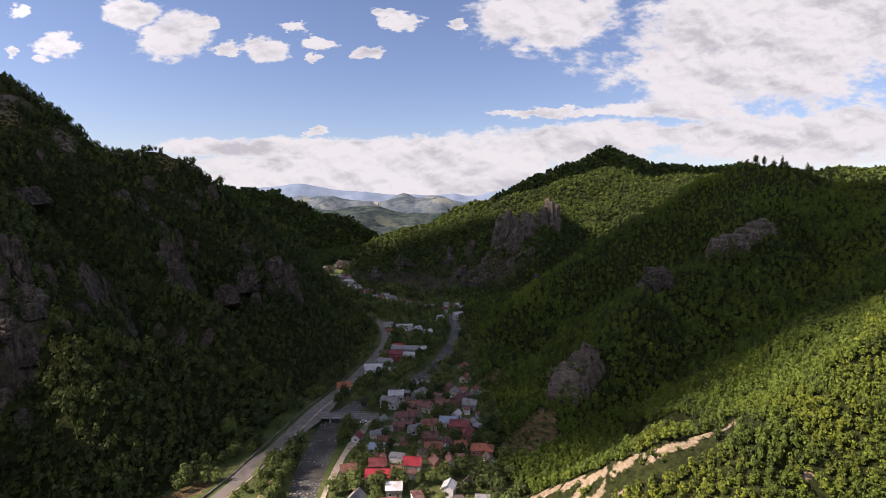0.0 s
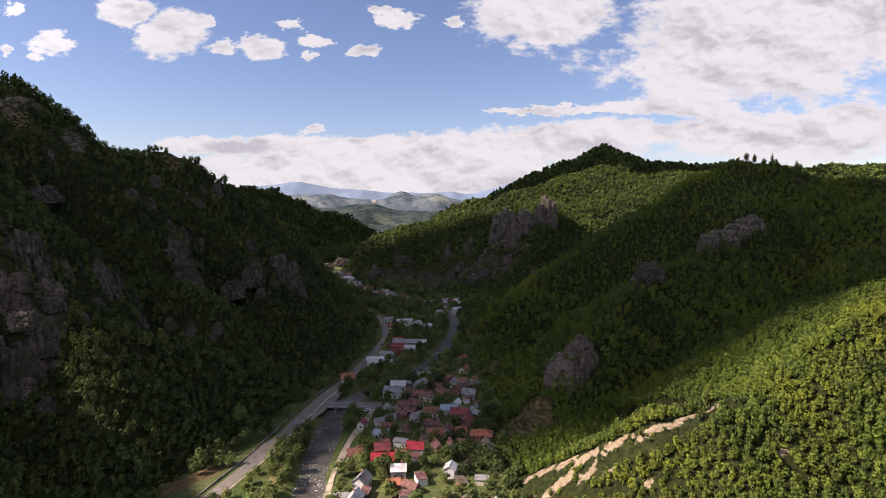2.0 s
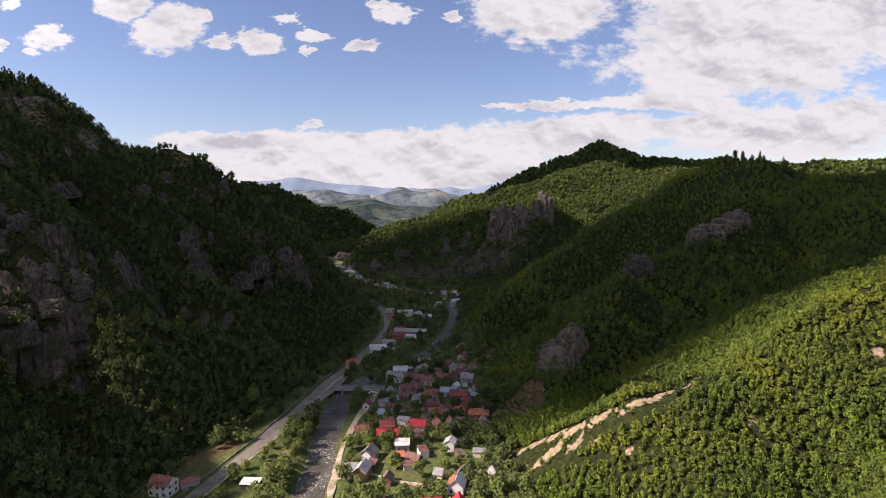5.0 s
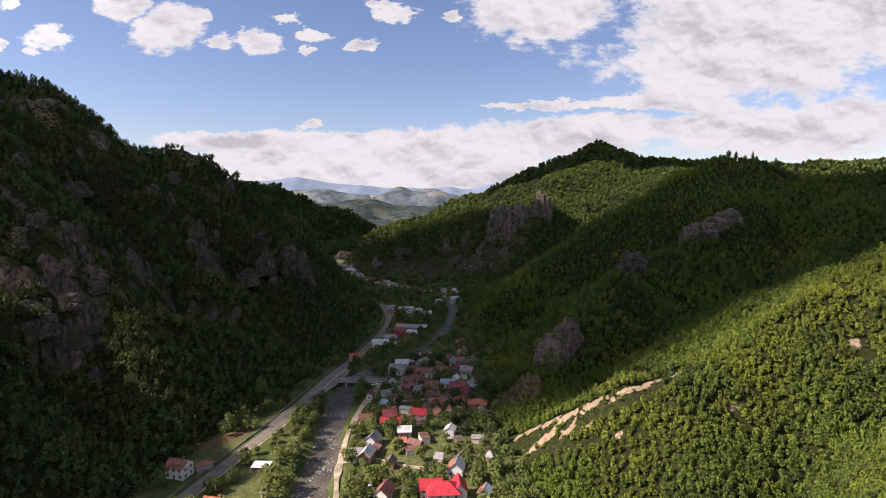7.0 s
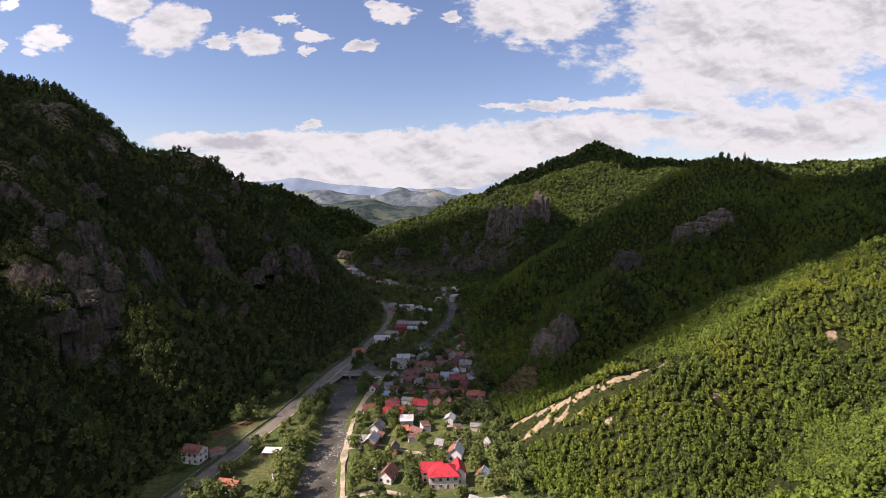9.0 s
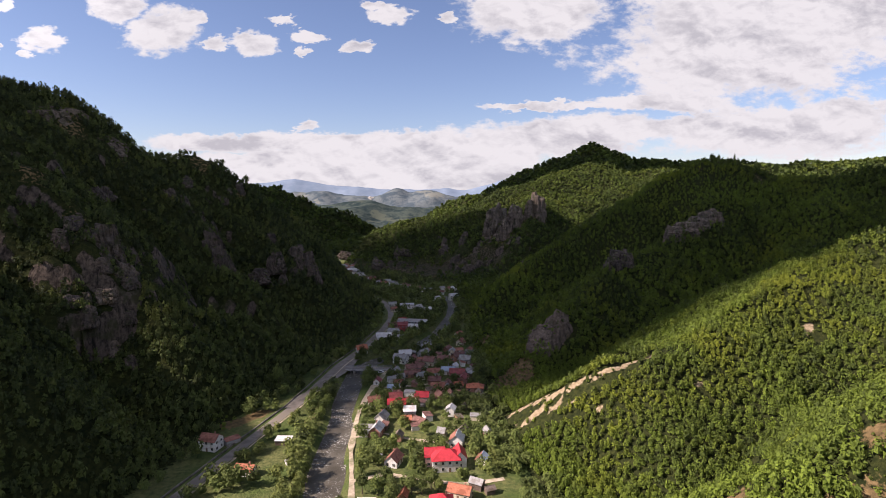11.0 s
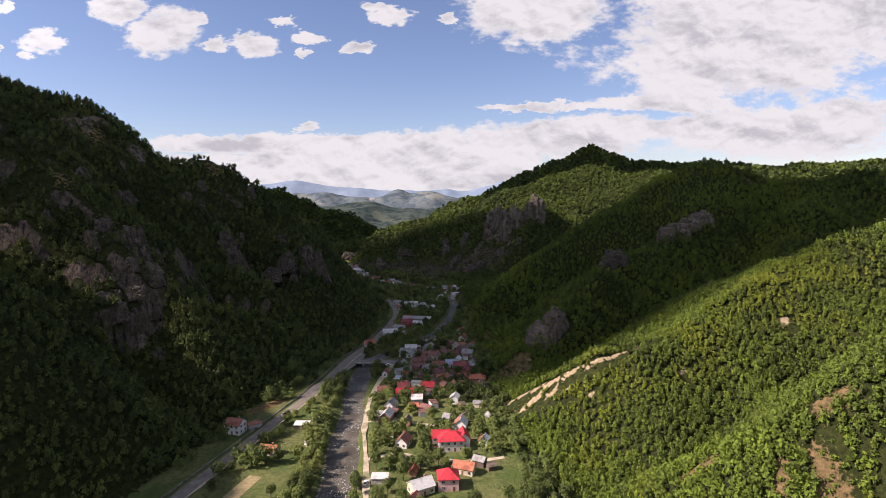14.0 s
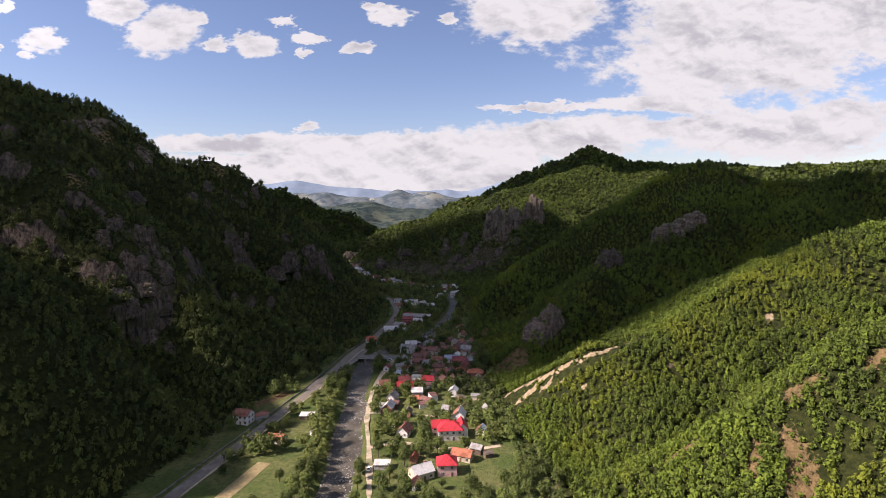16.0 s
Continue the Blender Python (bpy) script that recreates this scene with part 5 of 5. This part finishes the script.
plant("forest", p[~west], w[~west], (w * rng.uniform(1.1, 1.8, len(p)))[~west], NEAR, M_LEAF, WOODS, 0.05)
plant("forest", p[west], w[west], (w * rng.uniform(1.1, 2.0, len(p)))[west], NEAR, M_SHADELEAF, "forest among crags, slope shade toned into its leaves", 0.05, vary=0.3)


def thin(x, y):
    """The stony foot of the far hill carries only scattered bushes."""
    foot = spread([[(-160, 835, 58), (-70, 795, 82), (0, 772, 82), (60, 768, 66)]], x, y, 60.0)
    return rng.uniform(size=np.shape(x)) > 0.92 * foot


def hill_zone(x, y):
    return (y > 600) & (x > -330) & (x < 700)


p = scatter(-620, 680, -150, 1020, 9.0, lambda x, y: wooded(x, y) & ~near_view_zone(x, y) & ~hill_zone(x, y))
w = rng.uniform(7.0, 11, len(p))
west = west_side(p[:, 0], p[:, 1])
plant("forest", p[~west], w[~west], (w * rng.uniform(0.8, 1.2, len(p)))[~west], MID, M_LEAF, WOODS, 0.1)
plant("forest", p[west], w[west], (w * rng.uniform(0.8, 1.2, len(p)))[west], MID, M_SHADELEAF, "forest among crags, slope shade toned into its leaves", 0.1)
HILL = [crown_shape(80 + s, 3, 14, 0.3) for s in range(8)]
p = scatter(-330, 700, 600, 1230, 5.6, lambda x, y: wooded(x, y) & hill_zone(x, y) & thin(x, y))
w = rng.uniform(4.5, 8, len(p))
plant("forest", p, w, w * rng.uniform(0.8, 1.3, len(p)), HILL, M_FAR, WOODS, 0.08)
p = scatter(-1200, 1300, 1020, 1500, 8.6, lambda x, y: wooded(x, y) & ~(hill_zone(x, y) & (y < 1230)))
w = rng.uniform(7, 12, len(p))
plant("forest", p, w, w * rng.uniform(0.7, 1.1, len(p)), FAR, M_FAR, "far wooded hills of mixed broadleaf trees", 0.1)

# valley trees: gardens, river banks and hedgerows
M_BARK = surface("bark", (0.06, 0.045, 0.03), (0.12, 0.09, 0.065), 3.0, bump=0.03)


def valley_tree(x, y):
    """Chance of a tree on the valley floor."""
    d, half = along(RIVER, x, y)
    bank = (d < half + 11) & (d > half + 1)
    meadow = (x < -72) & (y > 85) & (y < 215) & (d > half + 11)
    hedge = along([(-106, 128, 0), (-93, 176, 0), (-80, 232, 0), (-68, 285, 0)], x, y)[0] < 2.6
    cross = along([(-100, 142, 0), (-84, 147, 0), (-73, 150, 0)], x, y)[0] < 3.0
    green = (np.hypot(x - 12, y - 120) < 14) | (np.hypot(x + 26, y - 152) < 7)
    chance = np.where(bank, 0.95, np.where(meadow, 0.03, 0.64 + 0.8 * fbm(x, y, 28, 2, 70)))
    chance = np.where(hedge | cross, 0.9, np.where(green, 0.0, chance))
    edge = valley_edge(x, y)
    return clear_of(x, y) & (edge < 5) & (rng.uniform(size=np.shape(x)) < chance)


def tree_meshes(seed):
    v, f = crown_shape(100 + seed, 10, 500, 0.063)
    tone = np.clip(0.45 + 0.25 * np.random.default_rng(seed).normal(), 0.1, 1) * np.ones(len(v))
    v = v + np.array([0, 0, 0.22])
    crown = mesh_from("crown", v, f, M_GARDEN, tone)
    bm = bmesh.new()
    r = random.Random(seed)
    bmesh.ops.create_cone(bm, cap_ends=True, segments=7, radius1=0.035, radius2=0.014, depth=0.7, matrix=pose(0, 0, 0.33))
    for k in range(4):
        bmesh.ops.create_cone(bm, cap_ends=True, segments=5, radius1=0.014, radius2=0.006, depth=0.34, matrix=pose(0, 0, 0.34 + 0.05 * k, 0, 0, 90 * k + r.uniform(0, 50)) @ pose(0.1, 0, 0.1, 0, 45, 0))
    return to_mesh("trunk", bm, M_BARK), crown


KINDS = [tree_meshes(s) for s in range(8)]


def tree(x, y, wide, tall, turn, k, label, group=""):
    ob = new("tree")
    ob.matrix_basis = pose(x, y, float(height(x, y)) - 0.1, 0, 0, turn) @ Matrix.Diagonal((wide, wide, tall, 1))
    part("trunk", KINDS[k][0], None, ob)
    part("crown", KINDS[k][1], None, ob)
    return tagged(ob, label, "tree", group=group)


p = scatter(-230, 60, 40, 860, 5.0, valley_tree)
order = np.argsort(np.hypot(p[:, 0] + 20, p[:, 1] - 60))
p = p[order]
for x, y in p[:300]:
    wide = rng.uniform(4.5, 8.0)
    by_river = abs(float(along(RIVER, np.array(x), np.array(y))[0])) < 20
    tree(x, y, wide, wide * rng.uniform(0.85, 1.3), rng.uniform(0, 360), rng.integers(8), "leafy green tree on the river bank" if by_river else "leafy green garden tree between the houses", "valley trees")
p = p[300:]
w = rng.uniform(5, 8.5, len(p))
tall = w * rng.uniform(0.9, 1.3, len(p))
village = p[:, 1] < 330
plant("valley_trees", p[village], w[village], tall[village], GARDEN, M_GARDEN, "leafy trees crowding the village and river banks", 0.02)
plant("valley_trees", p[~village], w[~village], tall[~village], CLOSE, M_GARDEN, "leafy trees crowding the far village and river banks", 0.02)
# low bushes on stony and open ground
p = scatter(-300, 200, 10, 480, 2.6, lambda x, y: (spread(EARTH, x, y, 8.0) + spread(BARE, x, y, 6.0) > 0.1) & (spread(BARE, x, y, 1.0) < 0.3) & (rng.uniform(size=np.shape(x)) < 0.75) & (valley_edge(x, y) > 0))
w = rng.uniform(1.0, 3.0, len(p))
tagged(plant("bushes", p, w, w * rng.uniform(0.6, 1.0, len(p)), NEAR, M_LEAF, "low green bushes scattered over bare ground", 0.05), category="bushes")
# grass tufts and bushes that root on the ledges of the crags
spots, sizes = [], []
for ob in [o for o in bpy.data.objects if o.name.startswith("rock_outcrop")]:
    m = ob.matrix_basis
    turned = m.to_3x3().inverted().transposed()
    scale = max(m.to_scale())
    count = 0
    for v in ob.data.vertices:
        n = (turned @ v.normal).normalized()
        if n.z > 0.5 and rng.uniform() < 0.035 and count < 60:
            spots.append(m @ v.co)
            sizes.append(rng.uniform(0.06, 0.17) * min(scale, 22) * (1.5 if scale > 30 else 1.0))
            count += 1
p, w = np.array([s[:] for s in spots]), np.array(sizes)
tagged(plant("bushes", p, w, w * rng.uniform(0.5, 0.9, len(p)), MID, M_LEAF, "green bushes rooted on the ledges of crags", 0.15, level=p[:, 2]), category="bushes")
# single trees that stand against the sky
for x, y, wide, tall in ((460, 545, 6, 17), (-203, 494, 8, 11), (-225, 490, 6, 9), (318, 552, 7, 11), (324, 548, 5, 13), (337, 553, 8, 10), (343, 549, 5, 14), (349, 552, 6, 12), (368, 548, 6, 13), (373, 550, 7, 10), (391, 547, 7, 14)):
    tree(x, y, wide, tall, rng.uniform(0, 360), rng.integers(8), "tall open-crowned tree standing on the ridge", "ridge trees")
tree(-108, 262, 9, 13, 0, 3, "light green tree at the foot of the slope")

# stones in the river
bm = bmesh.new()
bmesh.ops.create_icosphere(bm, subdivisions=1, radius=0.5)
sv, sf = np.array([v.co[:] for v in bm.verts]), np.array([[v.index for v in f.verts] for f in bm.faces])
bm.free()
xs, ys = rng.uniform(-75, 20, 9000), rng.uniform(60, 420, 9000)
d, half = along(RIVER, xs, ys)
keep = (d < half + 1.5) & (fbm(xs, ys, 22, 2, 95) + 0.35 * (d / half) ** 2 > rng.uniform(0.1, 0.6, 9000))
xs, ys = xs[keep], ys[keep]
size = rng.uniform(0.35, 1.3, len(xs))
v = sv[None] * size[:, None, None] * rng.uniform(0.75, 1.25, (len(xs), len(sv), 1)) * (1, 1, 0.6) + np.stack([xs, ys, floor_at(ys) - 2.55], -1)[:, None]
f = sf[None] + (np.arange(len(xs)) * len(sv))[:, None, None]
tagged(new("river_stones", mesh_from("river_stones", v.reshape(-1, 3), f.reshape(-1, 3), M_STONE)), "pale rounded stones in the shallow river", "stones", kind="stuff")
